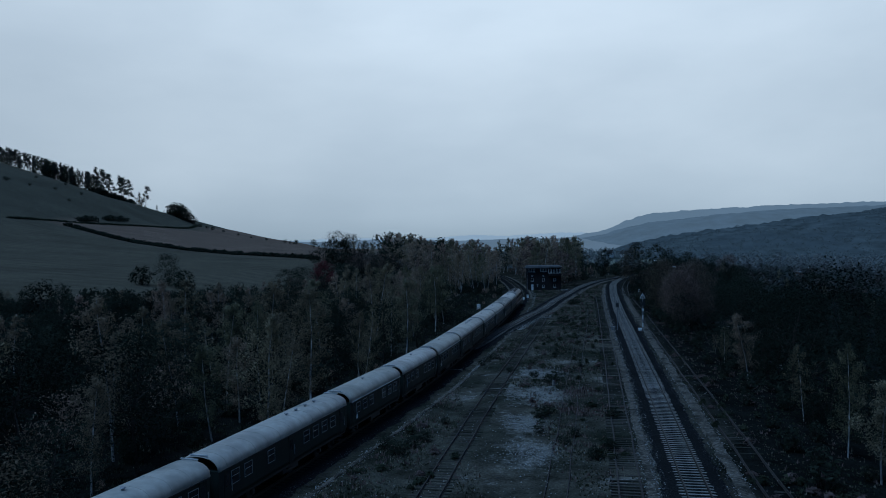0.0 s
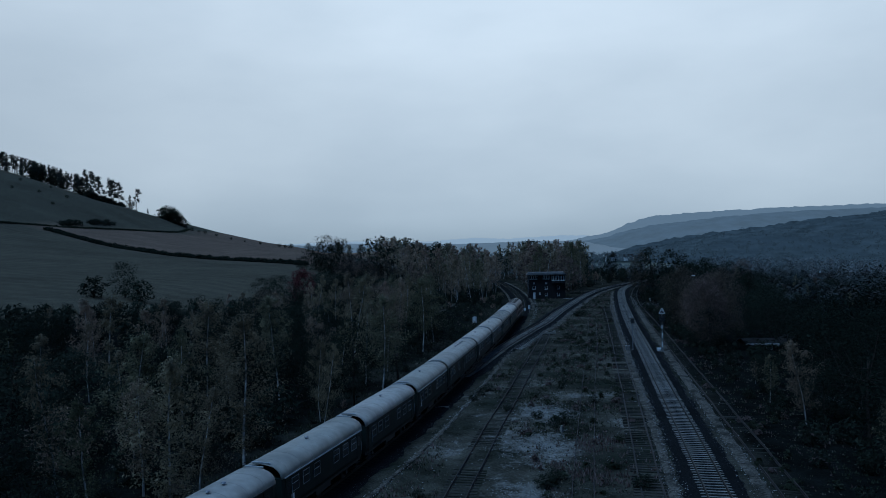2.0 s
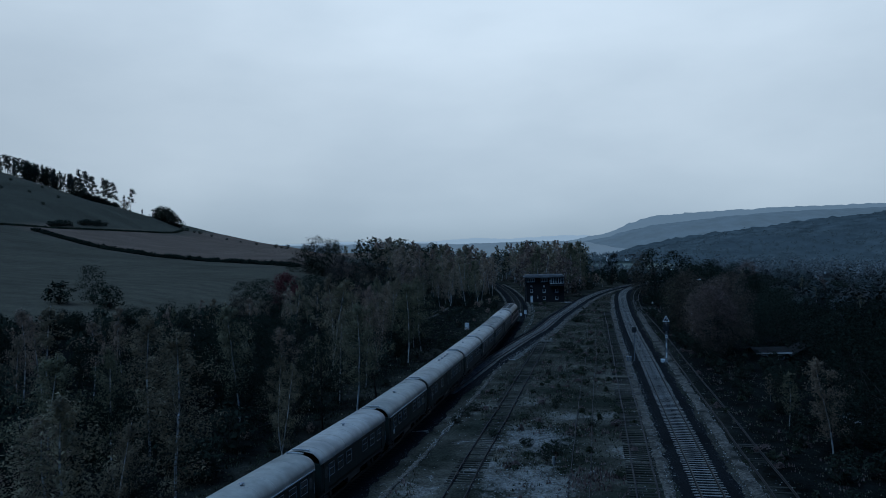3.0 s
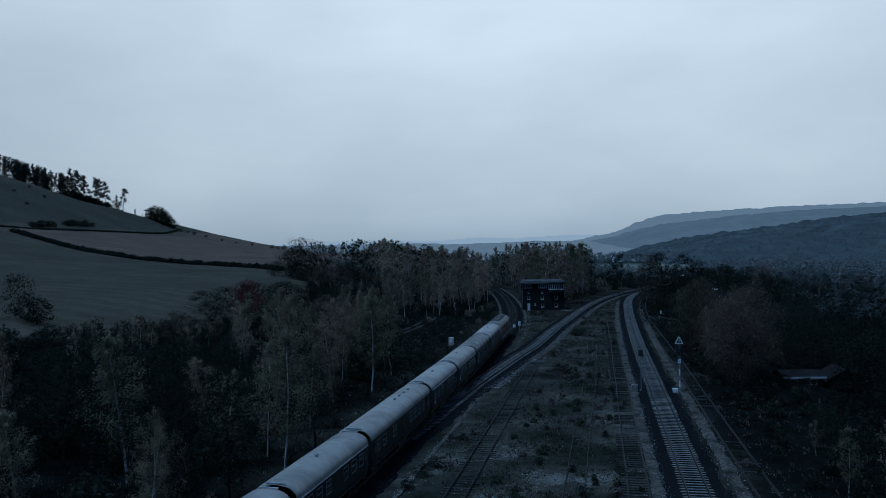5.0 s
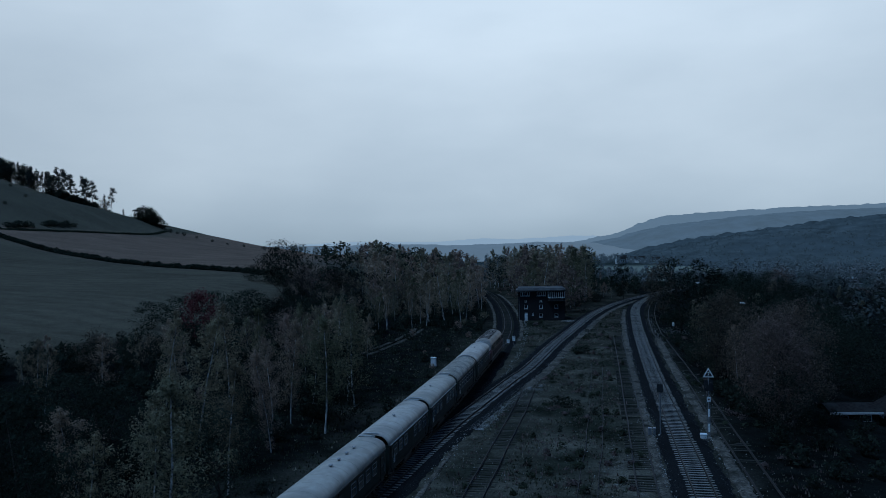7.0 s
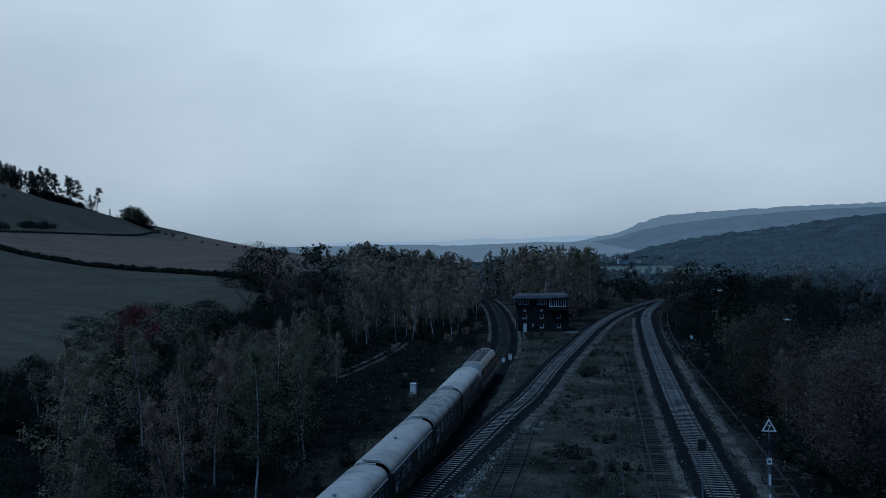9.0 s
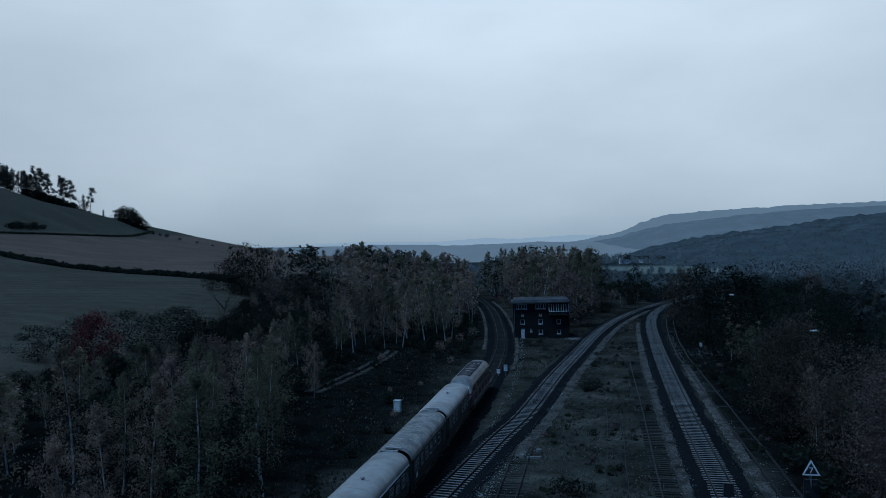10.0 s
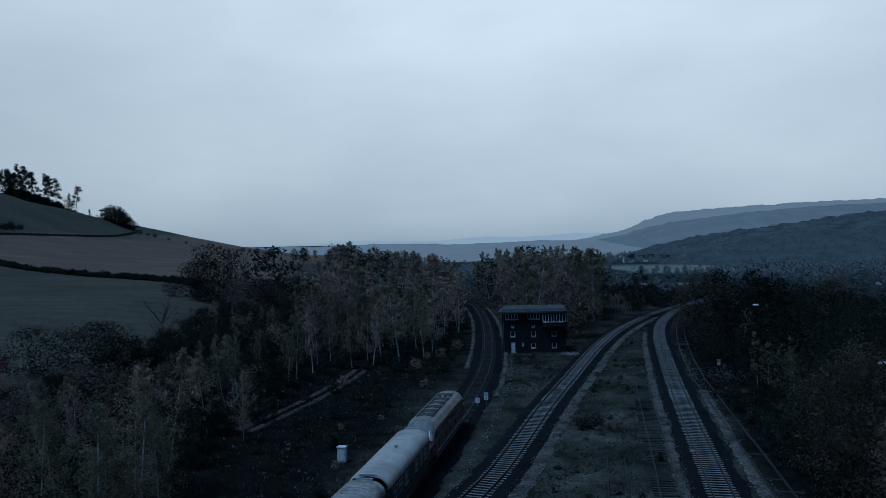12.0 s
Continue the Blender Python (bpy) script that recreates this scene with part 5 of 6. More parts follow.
def locomotive():
    """A diesel locomotive with rounded noses, red sides and a silver grey roof."""
    root = thing("diesel_locomotive", "dark red diesel locomotive with silver grey roof", "locomotive")
    prof_lo = [(-1.30, 0.95), (1.30, 0.95), (1.46, 1.25), (1.50, 2.45), (-1.50, 2.45), (-1.46, 1.25)]

    def section(y, w, zt):
        out = []
        for x, z in prof_lo:
            out.append((x * w, y, 0.95 + (z - 0.95) * zt))
        return out

    ends = [(-9.0, 0.72, 0.55), (-8.8, 0.84, 0.72), (-8.2, 0.94, 0.86), (-7.2, 1.0, 1.0), (7.2, 1.0, 1.0), (8.2, 0.94, 0.86), (8.8, 0.84, 0.72), (9.0, 0.72, 0.55)]
    part("body", Geo().loft([section(*e) for e in ends]), M["loco_red"], root, "dark red sheet metal body")
    rings = []
    for y, w, k in ((-7.7, 0.90, 0.0), (-7.1, 0.95, 0.55), (-6.6, 0.97, 0.93), (-6.0, 0.985, 1.0), (6.0, 0.985, 1.0), (6.6, 0.97, 0.93), (7.1, 0.95, 0.55), (7.7, 0.90, 0.0)):
        h = 0.02 + k
        rings.append([(-1.48 * w, y, 2.45), (1.48 * w, y, 2.45), (1.40 * w, y, 2.45 + 0.78 * h), (1.12 * w, y, 2.45 + 1.25 * h), (0.6 * w, y, 2.45 + 1.48 * h), (0, y, 2.45 + 1.54 * h),
                      (-0.6 * w, y, 2.45 + 1.48 * h), (-1.12 * w, y, 2.45 + 1.25 * h), (-1.40 * w, y, 2.45 + 0.78 * h)])
    cap = Geo().loft(rings)
    cap.s = [1 if i % 9 in (1, 8) and i < 9 * (len(rings) - 1) else 0 for i in range(len(cap.f))]
    part("roof", cap, [M["loco_grey"], M["loco_red"]], root, "silver grey rounded roof above a red window band")
    for s in (-1, 1):
        for y in (-6.0, -3.1, -1.5, 0.1, 1.7, 3.3, 6.0):
            w = 0.62 if abs(y) == 6.0 else 0.56
            g = Geo().add([(s * 1.475, y - w, 2.52), (s * 1.475, y + w, 2.52), (s * 1.405, y + w, 3.10), (s * 1.405, y - w, 3.10), (s * 1.38, y - w, 2.52), (s * 1.38, y + w, 2.52), (s * 1.33, y + w, 3.10), (s * 1.33, y - w, 3.10)],
                           [(0, 1, 2, 3), (7, 6, 5, 4), (0, 4, 5, 1), (1, 5, 6, 2), (2, 6, 7, 3), (3, 7, 4, 0)])
            part("side_window", g, M["glass"], root, "dark side window")
        part("stripe", Geo().box(*sorted((s * 1.485, s * 1.512)), -7.1, 7.1, 1.27, 1.34), M["trim"], root, "pale line along the side")
        for y in (-5.2, -2.6, 0, 2.6, 5.2):
            part("side_grille", Geo().box(*sorted((s * 1.47, s * 1.507)), y - 0.7, y + 0.7, 1.55, 2.15), M["under"], root)
        for y in (-7.0, 7.0):
            part("handrail", Geo().tube((s * 1.53, y, 1.2), (s * 1.53, y, 2.4), 0.02, 0.02, 6), M["trim"], root)
        part("skirt", Geo().box(*sorted((s * 1.2, s * 1.38)), -6.6, 6.6, 0.62, 0.97), M["under"], root)
    for s in (-1, 1):
        for x in (-0.52, 0.52):
            g = Geo().add([(x - 0.46, s * 7.60, 2.60), (x + 0.46, s * 7.60, 2.60), (x + 0.42, s * 7.12, 3.20), (x - 0.42, s * 7.12, 3.20), (x - 0.46, s * 7.4, 2.60), (x + 0.46, s * 7.4, 2.60), (x + 0.42, s * 6.95, 3.2), (x - 0.42, s * 6.95, 3.2)],
                           [(0, 1, 2, 3), (7, 6, 5, 4), (0, 4, 5, 1), (1, 5, 6, 2), (2, 6, 7, 3), (3, 7, 4, 0)])
            part("windscreen", g, M["glass"], root, "dark windscreen")
            part("headlight", Geo().tube((x * 1.7, s * 8.6, 1.45), (x * 1.7, s * 8.98, 1.45), 0.16, 0.15, 12), M["steel"], root)
            part("buffer", Geo().tube((x * 1.68, s * 8.7, 1.04), (x * 1.68, s * 9.24, 1.04), 0.1, 0.1, 8).tube((x * 1.68, s * 9.2, 1.04), (x * 1.68, s * 9.26, 1.04), 0.22, 0.21, 14), M["under"], root)
        part("bogie_frame", Geo().box(-1.15, 1.15, s * 4.6 - 1.9, s * 4.6 + 1.9, 0.42, 0.8, inset=0.05), M["under"], root)
        for y in (s * 4.6 - 1.4, s * 4.6 + 1.4):
            wheel_set(root, y)
    for y in (-4.4, -2.9, -1.2, 0.6, 2.2, 4.2):
        part("roof_grille", Geo().box(-0.78, 0.78, y - 0.62, y + 0.62, 3.90, 4.02, inset=0.05), M["under"], root, "black roof grille")
    for x in (-0.25, 0.25):
        part("exhaust", Geo().tube((x, 3.2, 3.9), (x, 3.2, 4.12), 0.12, 0.12, 10), M["under"], root)
    return root


def make_train():
    q, w = curve_points(LINES["train"], 0.5)
    s = np.arange(len(q)) * 0.5

    def at(dist):
        return np.array([np.interp(dist, s, q[:, 0]), np.interp(dist, s, q[:, 1])])

    def stand(mid, length):
        a, b = at(mid - length * 0.36), at(mid + length * 0.36)
        c = (a + b) / 2
        return Matrix.Translation((c[0], c[1], 0)) @ Matrix.Rotation(math.atan2(-(b - a)[0], (b - a)[1]), 4, "Z")

    joint = float(np.interp(160.0, q[:, 1], s))   # the coupling between the first two coaches
    short = [-4.6, -3.1, -1.55, 1.55, 3.1, 4.6]
    a = coach(13.3, short, (-5.5, 5.5), M["coach_roof"], "dark green three-axle coach with smooth grey roof", vents=(0.6,))
    b = coach(13.3, [-4.6, -3.1, -1.55, 0, 1.55, 3.1], (-5.5, 4.6), M["roof_ribbed"], "dark green three-axle coach with stained ribbed roof", plate=-4.9)
    c = coach(13.3, short, (-5.5, 5.5), M["coach_roof"], "dark green three-axle coach with pale rain gutter", gutter=True, vents=(-0.4,), plate=-5.0)
    d = coach(19.46, [-7.6, -6.1, -3.2, 2.0, 3.5, 5.0, 6.5], (-8.5, -0.4, 8.2), M["coach_roof"], "long dark green coach with roof vents", vents=(1.4, 2.9, 4.4, 5.9))
    order = [(a, 13.3), (b, 13.3), (c, 13.3), (c, 13.3), (d, 19.46), (c, 13.3), (a, 13.3), (c, 13.3), (d, 19.46), (a, 13.3), (c, 13.3), (a, 13.3)]
    used, front = set(), joint + 13.3
    loco = locomotive()
    loco.matrix_basis = stand(front + 9.2, 18.47)
    for ob, length in order:
        m = stand(front - length / 2, length)
        front -= length
        if front < 0:
            break
        if ob in used:
            copy_thing(ob, m)
        else:
            ob.matrix_basis = m
            used.add(ob)


make_train()


# ---- the signal box ----
def signal_box():
    root = thing("signal_box", "dark brick railway signal box with flat roof", "building", pose(32.1, 241.6, GROUND - 0.05, 0, 0, -6.5))
    W, D, H = 10.95, 6.4, 7.0

    def window_in(x0, x1, z0, z1, y, panes=1, name="window"):
        g, t = Geo(), 0.09
        g.box(x0, x1, y - 0.05, y + 0.08, z0 - 0.04, z0 + t).box(x0, x0 + t, y - 0.04, y + 0.08, z0 + t, z1).box(x1 - t, x1, y - 0.04, y + 0.08, z0 + t, z1)
        for i in range(1, panes):
            x = x0 + (x1 - x0) * i / panes
            g.box(x - 0.05, x + 0.05, y - 0.03, y + 0.08, z0 + t, z1)
        g.box(x0 + t, x1 - t, y - 0.01, y + 0.08, z1 - 0.05, z1)
        fr = part(name, g, M["white"], root, "white painted window frame")
        for i in range(panes):
            a, b = x0 + (x1 - x0) * i / panes, x0 + (x1 - x0) * (i + 1) / panes
            part("pane", Geo().box(a + 0.05, b - 0.05, y + 0.03, y + 0.05, z0 + 0.05, z1 - 0.03), M["glass"], fr)
        part("sill", Geo().box(x0 - 0.06, x1 + 0.06, y - 0.12, y + 0.02, z0 - 0.11, z0 - 0.045), M["white"], fr)

    # the front wall is built in courses round its openings, so that they go through it
    holes = [(0.55, 2.75, 5.85, 6.8), (4.45, 6.5, 5.85, 6.8), (1.55, 2.05, 4.45, 4.85), (5.1, 5.6, 4.45, 4.85), (1.4, 2.2, 2.85, 3.75), (4.95, 5.75, 2.85, 3.75), (8.5, 9.3, 2.85, 3.75),
             (4.95, 5.75, 0.85, 1.7), (8.5, 9.3, 0.85, 1.7), (1.45, 2.2, 0.0, 1.95), (3.3, 3.65, 1.3, 1.9)]
    xs = sorted({0.0, W, *(h[0] for h in holes), *(h[1] for h in holes)})
    zs = sorted({0.0, H, *(h[2] for h in holes), *(h[3] for h in holes)})
    g = Geo()
    for x0, x1 in zip(xs, xs[1:]):
        z_run = 0.0
        for z0, z1 in zip(zs, zs[1:]):
            cx, cz = (x0 + x1) / 2, (z0 + z1) / 2
            if any(h[0] < cx < h[1] and h[2] < cz < h[3] for h in holes):
                if z0 > z_run:
                    g.box(x0, x1, 0, 0.3, z_run, z0)
                z_run = z1
        if z_run < H:
            g.box(x0, x1, 0, 0.3, z_run, H)
    part("front_wall", g, M["brick"], root)
    part("back_wall", Geo().box(0, W, D - 0.3, D, 0, H), M["brick"], root)
    part("side_wall", Geo().box(0, 0.3, 0.3, D - 0.3, 0, H), M["brick"], root)
    part("side_wall", Geo().box(W - 0.3, W, 0.3, D - 0.3, 0, H), M["brick"], root)
    for z in (2.3, 5.1):
        part("inner_floor", Geo().box(0.3, W - 0.3, 0.3, D - 0.3, z, z + 0.2), M["brick"], root)
    for x0, x1, z0, z1 in holes[:9]:
        window_in(x0, x1, z0, z1, 0.08, 4 if z0 > 5 else 1)
    window_in(3.3, 3.65, 1.3, 1.9, 0.08)
    door = part("door", Geo().box(1.47, 2.18, 0.06, 0.12, 0.02, 1.93), M["white"], root, "white painted door")
    part("door_handle", Geo().tube((2.08, 0.02, 0.98), (2.08, 0.06, 0.98), 0.03, 0.03, 8), M["steel"], door)
    part("door_step", Geo().box(1.3, 2.35, -0.4, 0.0, -0.05, 0.1, inset=0.02), M["concrete"], root)
    # the bay of the upper floor with its band of windows
    bx0, bx1 = 7.05, 10.85
    outline = [(bx0, 0.0), (bx0, -0.55), (bx0 + 0.45, -0.95), (bx1 - 0.5, -0.95), (bx1, -0.55), (bx1, 0.0)]
    part("bay_base", Geo().loft([[(x, y, z) for x, y in outline] for z in (4.75, 5.35)]), M["brick"], root)
    part("bay_ledge", Geo().loft([[(8.95 + (x - 8.95) * 1.02, y * 1.06, z) for x, y in outline] for z in (4.68, 4.77)]), M["roofing"], root)
    part("bay_sill", Geo().loft([[(8.95 + (x - 8.95) * 1.015, y * 1.05, z) for x, y in outline] for z in (5.35, 5.48)]), M["white"], root, "white painted sill")
    part("bay_glass", Geo().loft([[(8.95 + (x - 8.95) * 0.97, y * 0.93, z) for x, y in outline] for z in (5.48, 6.8)]), M["glass"], root, "dark glass behind white posts")
    for i in range(len(outline) - 1):
        (xa, ya), (xb, yb) = outline[i], outline[i + 1]
        n = 6 if i == 2 else 1 if i in (1, 3) else 2
        for k in range(n if i < 4 else 1):
            x, y = xa + (xb - xa) * k / n, ya + (yb - ya) * k / n
            part("mullion", Geo().box(x - 0.055, x + 0.055, y - 0.055, y + 0.055, 5.48, 6.8), M["white"], root, "white window post")
    part("bay_head", Geo().loft([[(8.95 + (x - 8.95) * 1.01, y * 1.03, z) for x, y in outline] for z in (6.8, 7.05)]), M["brick"], root)
    # flat roof with a deep edge
    part("roof_slab", Geo().box(-0.55, W + 0.3, -0.75, D + 0.45, H, H + 0.28, inset=0.05), M["roofing"], root, "dark overhanging roof edge")
    part("roof_top", Geo().loft([[(-0.15, -0.35, H + 0.28), (W, -0.35, H + 0.28), (W, D + 0.1, H + 0.28), (-0.15, D + 0.1, H + 0.28)], [(0.05, 0.1, H + 0.68), (W - 0.2, 0.1, H + 0.68), (W - 0.2, D - 0.4, H + 0.78), (0.05, D - 0.4, H + 0.78)]]), M["roofing"], root, "pale worn roofing felt")
    part("bay_roof", Geo().loft([[(8.95 + (x - 8.95) * 1.12, y * 1.45 if y else 0.2, z) for x, y in outline] for z in (7.05, 7.36)]), M["roofing"], root)
    part("drain_pipe", Geo().tube((0.25, -0.08, 0.0), (0.25, -0.08, 6.95), 0.05, 0.05, 8), M["steel"], root)
    part("antenna", Geo().tube((6.8, 3.0, H + 0.6), (6.8, 3.0, H + 1.9), 0.02, 0.015, 6), M["steel"], root)
    return root


signal_box()


# ---- signals, boards and cabinets beside the line ----
def words(text, size, root, m, material, name="lettering"):
    cu = bpy.data.curves.new(name, "FONT")
    cu.body, cu.size, cu.align_x, cu.align_y, cu.extrude = text, size, "CENTER", "CENTER", 0.006
    tmp = bpy.data.objects.new("tmp", cu)
    scene.collection.objects.link(tmp)
    me = bpy.data.meshes.new_from_object(tmp.evaluated_get(bpy.context.evaluated_depsgraph_get()))
    bpy.data.objects.remove(tmp)
    me.materials.clear()
    me.materials.append(material)
    ob = new(name, me)
    ob.parent, ob.matrix_basis = root, m
    return ob


def speed_signal():
    root = thing("distant_signal", "signal mast with triangular white bordered board above dark screen", "railway signal", pose(38.5, 134.1, GROUND, 0, 0, -13))
    part("mast", Geo().tube((0, 0, 0), (0, 0, 6.0), 0.07, 0.06, 10), M["steel"], root, "grey steel mast")
    part("foot", Geo().box(-0.25, 0.25, -0.25, 0.25, -0.1, 0.16, inset=0.04), M["concrete"], root)
    for z in (0.7, 2.1):
        part("mast_board", Geo().box(-0.08, 0.08, -0.10, -0.075, z, z + 0.75), M["sign"], root, "white striped mast plate")
    board = part("triangle_board", Geo().loft([[(-0.5, -0.12, 5.86), (0.5, -0.12, 5.86), (0, -0.12, 6.78)], [(-0.5, -0.09, 5.86), (0.5, -0.09, 5.86), (0, -0.09, 6.78)]]), M["black"], root, "black triangle with white border")
    outer, inner = [(-0.5, 5.86), (0.5, 5.86), (0, 6.78)], [(-0.36, 5.94), (0.36, 5.94), (0, 6.60)]
    for i in range(3):
        j = (i + 1) % 3
        a, b, c, d = outer[i], outer[j], inner[j], inner[i]
        part("border", Geo().loft([[(x, y, z) for x, z in (a, b, c, d)] for y in (-0.135, -0.122)]), M["sign"], board, "white border bar")
    words("7", 0.50, board, Matrix.Translation((0, -0.128, 6.13)) @ Matrix.Rotation(radians(90), 4, "X"), M["sign"], "numeral")
    part("screen", Geo().box(-0.42, 0.42, -0.08, 0.1, 4.55, 5.6, inset=0.04), M["black"], root, "black signal screen")
    for x, z in ((-0.22, 4.85), (0.22, 5.3)):
        part("lens_hood", Geo().tube((x, -0.08, z), (x, -0.3, z), 0.11, 0.12, 12), M["black"], root)
    part("number_board", Geo().box(-0.16, 0.16, -0.1, -0.08, 3.55, 4.0), M["sign"], root, "small white board")
    part("board_bar", Geo().box(-0.09, 0.09, -0.112, -0.101, 3.7, 3.84), M["black"], root)
    part("ladder", Geo().box(-0.16, -0.13, 0.1, 0.13, 0, 4.6).box(0.13, 0.16, 0.1, 0.13, 0, 4.6), M["steel"], root)
    return root


def rear_signal():
    root = thing("light_signal", "light signal on a slim mast, dark back turned", "railway signal", pose(34.3, 135.5, GROUND, 0, 0, -13))
    part("mast", Geo().tube((0, 0, 0), (0, 0, 4.4), 0.06, 0.055, 8), M["steel"], root)
    part("screen", Geo().box(-0.31, 0.31, -0.1, 0.12, 4.25, 5.05, inset=0.04), M["black"], root, "black signal screen seen from behind")
    part("foot", Geo().box(-0.25, 0.25, -0.25, 0.25, -0.1, 0.16, inset=0.04), M["concrete"], root)
    return root


def cabinet(x, y, w, d, h, label, turn=-13, paint="white"):
    root = thing("relay_cabinet", label, "cabinet", pose(x, y, float(ground_z(x, y)) - 0.04, 0, 0, turn))
    part("plinth", Geo().box(-w / 2 - 0.04, w / 2 + 0.04, -d / 2 - 0.04, d / 2 + 0.04, 0, 0.14), M["concrete"], root)
    part("body", Geo().box(-w / 2, w / 2, -d / 2, d / 2, 0.14, h - 0.06), M[paint], root, "pale grey painted sheet body")
    part("lid", Geo().box(-w / 2 - 0.05, w / 2 + 0.05, -d / 2 - 0.05, d / 2 + 0.05, h - 0.06, h + 0.02, inset=0.03), M[paint], root)
    door = part("door", Geo().box(-w / 2 + 0.04, w / 2 - 0.04, -d / 2 - 0.02, -d / 2, 0.2, h - 0.12), M[paint], root)
    part("door_handle", Geo().box(w / 2 - 0.14, w / 2 - 0.1, -d / 2 - 0.05, -d / 2 - 0.02, h * 0.5, h * 0.6), M["black"], door)
    return root


def board_post(x, y, z0, w, h, label, lines, turn=-12):
    root = thing("track_board", label, "sign", pose(x, y, float(ground_z(x, y)), 0, 0, turn))
    part("post", Geo().tube((0, 0, -0.2), (0, 0, z0 + h * 0.9), 0.035, 0.035, 8), M["steel"], root)
    board = part("board", Geo().box(-w / 2, w / 2, -0.06, -0.036, z0, z0 + h), M["sign"], root, "white enamel board")
    for text, size, dz in lines:
        words(text, size, board, Matrix.Translation((0, -0.064, z0 + h * dz)) @ Matrix.Rotation(radians(90), 4, "X"), M["black"], "numeral")
    return root


def yard_lamp(x, y, height):
    """A tall slim lamp mast with one flat pale head on a short arm."""
    z = float(ground_z(x, y))
    root = thing("lamp_mast", "tall slim dark lamp mast with pale flat lamp head", "lamp", pose(x, y, z - 0.1, 0, 0, -15), group="lamp masts beside the yard")
    h = height - z
    part("foot", Geo().box(-0.3, 0.3, -0.3, 0.3, -0.2, 0.25, inset=0.05), M["concrete"], root)
    part("mast", Geo().tube((0, 0, 0.2), (0, 0, h), 0.09, 0.05, 10), M["rail"], root, "dark steel mast")
    part("arm", Geo().tube((0, 0, h - 0.05), (-0.7, 0, h + 0.12), 0.035, 0.03, 8), M["rail"], root)
    head = part("lamp_head", Geo().loft([[(-0.55, -0.16, h + 0.06), (-0.55, 0.16, h + 0.06), (-0.55, 0.12, h + 0.22), (-0.55, -0.12, h + 0.22)], [(-1.3, -0.14, h + 0.12), (-1.3, 0.14, h + 0.12), (-1.3, 0.08, h + 0.24), (-1.3, -0.08, h + 0.24)]]), M["sign"], root, "pale enamel lamp head")
    part("lens", Geo().box(-1.2, -0.65, -0.11, 0.11, h + 0.02, h + 0.08), M["glass"], head)
    return root


yard_lamp(55.8, 166.3, 9.4)
yard_lamp(67.0, 216.6, 9.1)
speed_signal()
rear_signal()
cabinet(12.3, 178.9, 0.8, 0.5, 1.45, "pale grey relay cabinet in the scrub beside the track")
cabinet(33.3, 135.6, 0.28, 0.25, 0.85, "small grey connection box beside the walkway", paint="steel")
cabinet(33.8, 135.8, 0.22, 0.22, 0.8, "small grey connection box beside the walkway", paint="steel")
cabinet(37.9, 133.9, 0.55, 0.4, 0.6, "low pale connection box at the signal mast")
board_post(26.7, 199.2, 0.95, 0.5, 0.9, "white kilometre board on a steel post", [("32", 0.42, 0.74), ("0", 0.42, 0.28)])
board_post(25.7, 199.6, 0.55, 0.5, 0.62, "small white board on a low post", [("10", 0.34, 0.5)])
board_post(62.8, 222.6, 0.25, 0.42, 0.8, "white kilometre board on a low post", [("2", 0.4, 0.28)])




# ---- weeds, scrub, hedges and the woods of the valley ----
M.update(
    straw=leaf_material("dry grass", (0.075, 0.067, 0.050), (0.20, 0.178, 0.135), 0.0),
    turf=leaf_material("rank grass", (0.018, 0.022, 0.014), (0.055, 0.062, 0.042), 0.0),
    seedy=leaf_material("brown seed heads", (0.065, 0.046, 0.042), (0.16, 0.118, 0.108), 0.0),
    # copse leaves paler than the near woods: distance haze put into the colour
    leaf_valley_haze=mat("valley foliage paled for haze", (0.10, 0.11, 0.108), (0.175, 0.18, 0.172), 0.05, 0.9, c3=(0.17, 0.155, 0.145), scale3=0.02, sheen=0.0),
    # the furthest copses glow a little in place of mist
    leaf_mist_glow=mat("woods, mist as glow", (0.03, 0.036, 0.04), (0.055, 0.06, 0.062), 0.03, 0.95, sheen=0.0, glow=(0.016, 0.028, 0.041)),
    # slope leaves between the two tones, with thinner haze in the colour
    leaf_slope=mat("slope foliage", (0.030, 0.037, 0.036), (0.068, 0.073, 0.068), 0.08, 0.9, c3=(0.060, 0.050, 0.044), scale3=0.03, sheen=0.0),
    pebble=mat("pale stone", (0.12, 0.116, 0.11), (0.33, 0.32, 0.30), 1.5, 0.9, sheen=0.0),
    pebble_dark=mat("dark stone", (0.02, 0.02, 0.021), (0.065, 0.066, 0.068), 1.5, 0.9, sheen=0.0),
    wall_pale=mat("pale rendered wall", (0.40, 0.40, 0.39), (0.52, 0.52, 0.50), 2.0, 0.85),
    tiles=mat("old roof tiles", (0.012, 0.0105, 0.010), (0.030, 0.026, 0.024), 3.0, 0.9, c3=(0.03, 0.03, 0.029), scale3=0.5, sheen=0.0, bump=0.3, bump_scale=8),
    boards=mat("dark boards", (0.016, 0.014, 0.013), (0.035, 0.03, 0.027), 4.0, 0.9, sheen=0.0),
)


def near_track(x, y, names, reach):
    """Whether places lie within reach of one of the tracks."""
    out = np.zeros(len(x), bool)
    for n in names:
        line = np.array(LINES[n])
        out |= np.abs(x - np.interp(y, line[:, 1], line[:, 0])) < reach
    return out


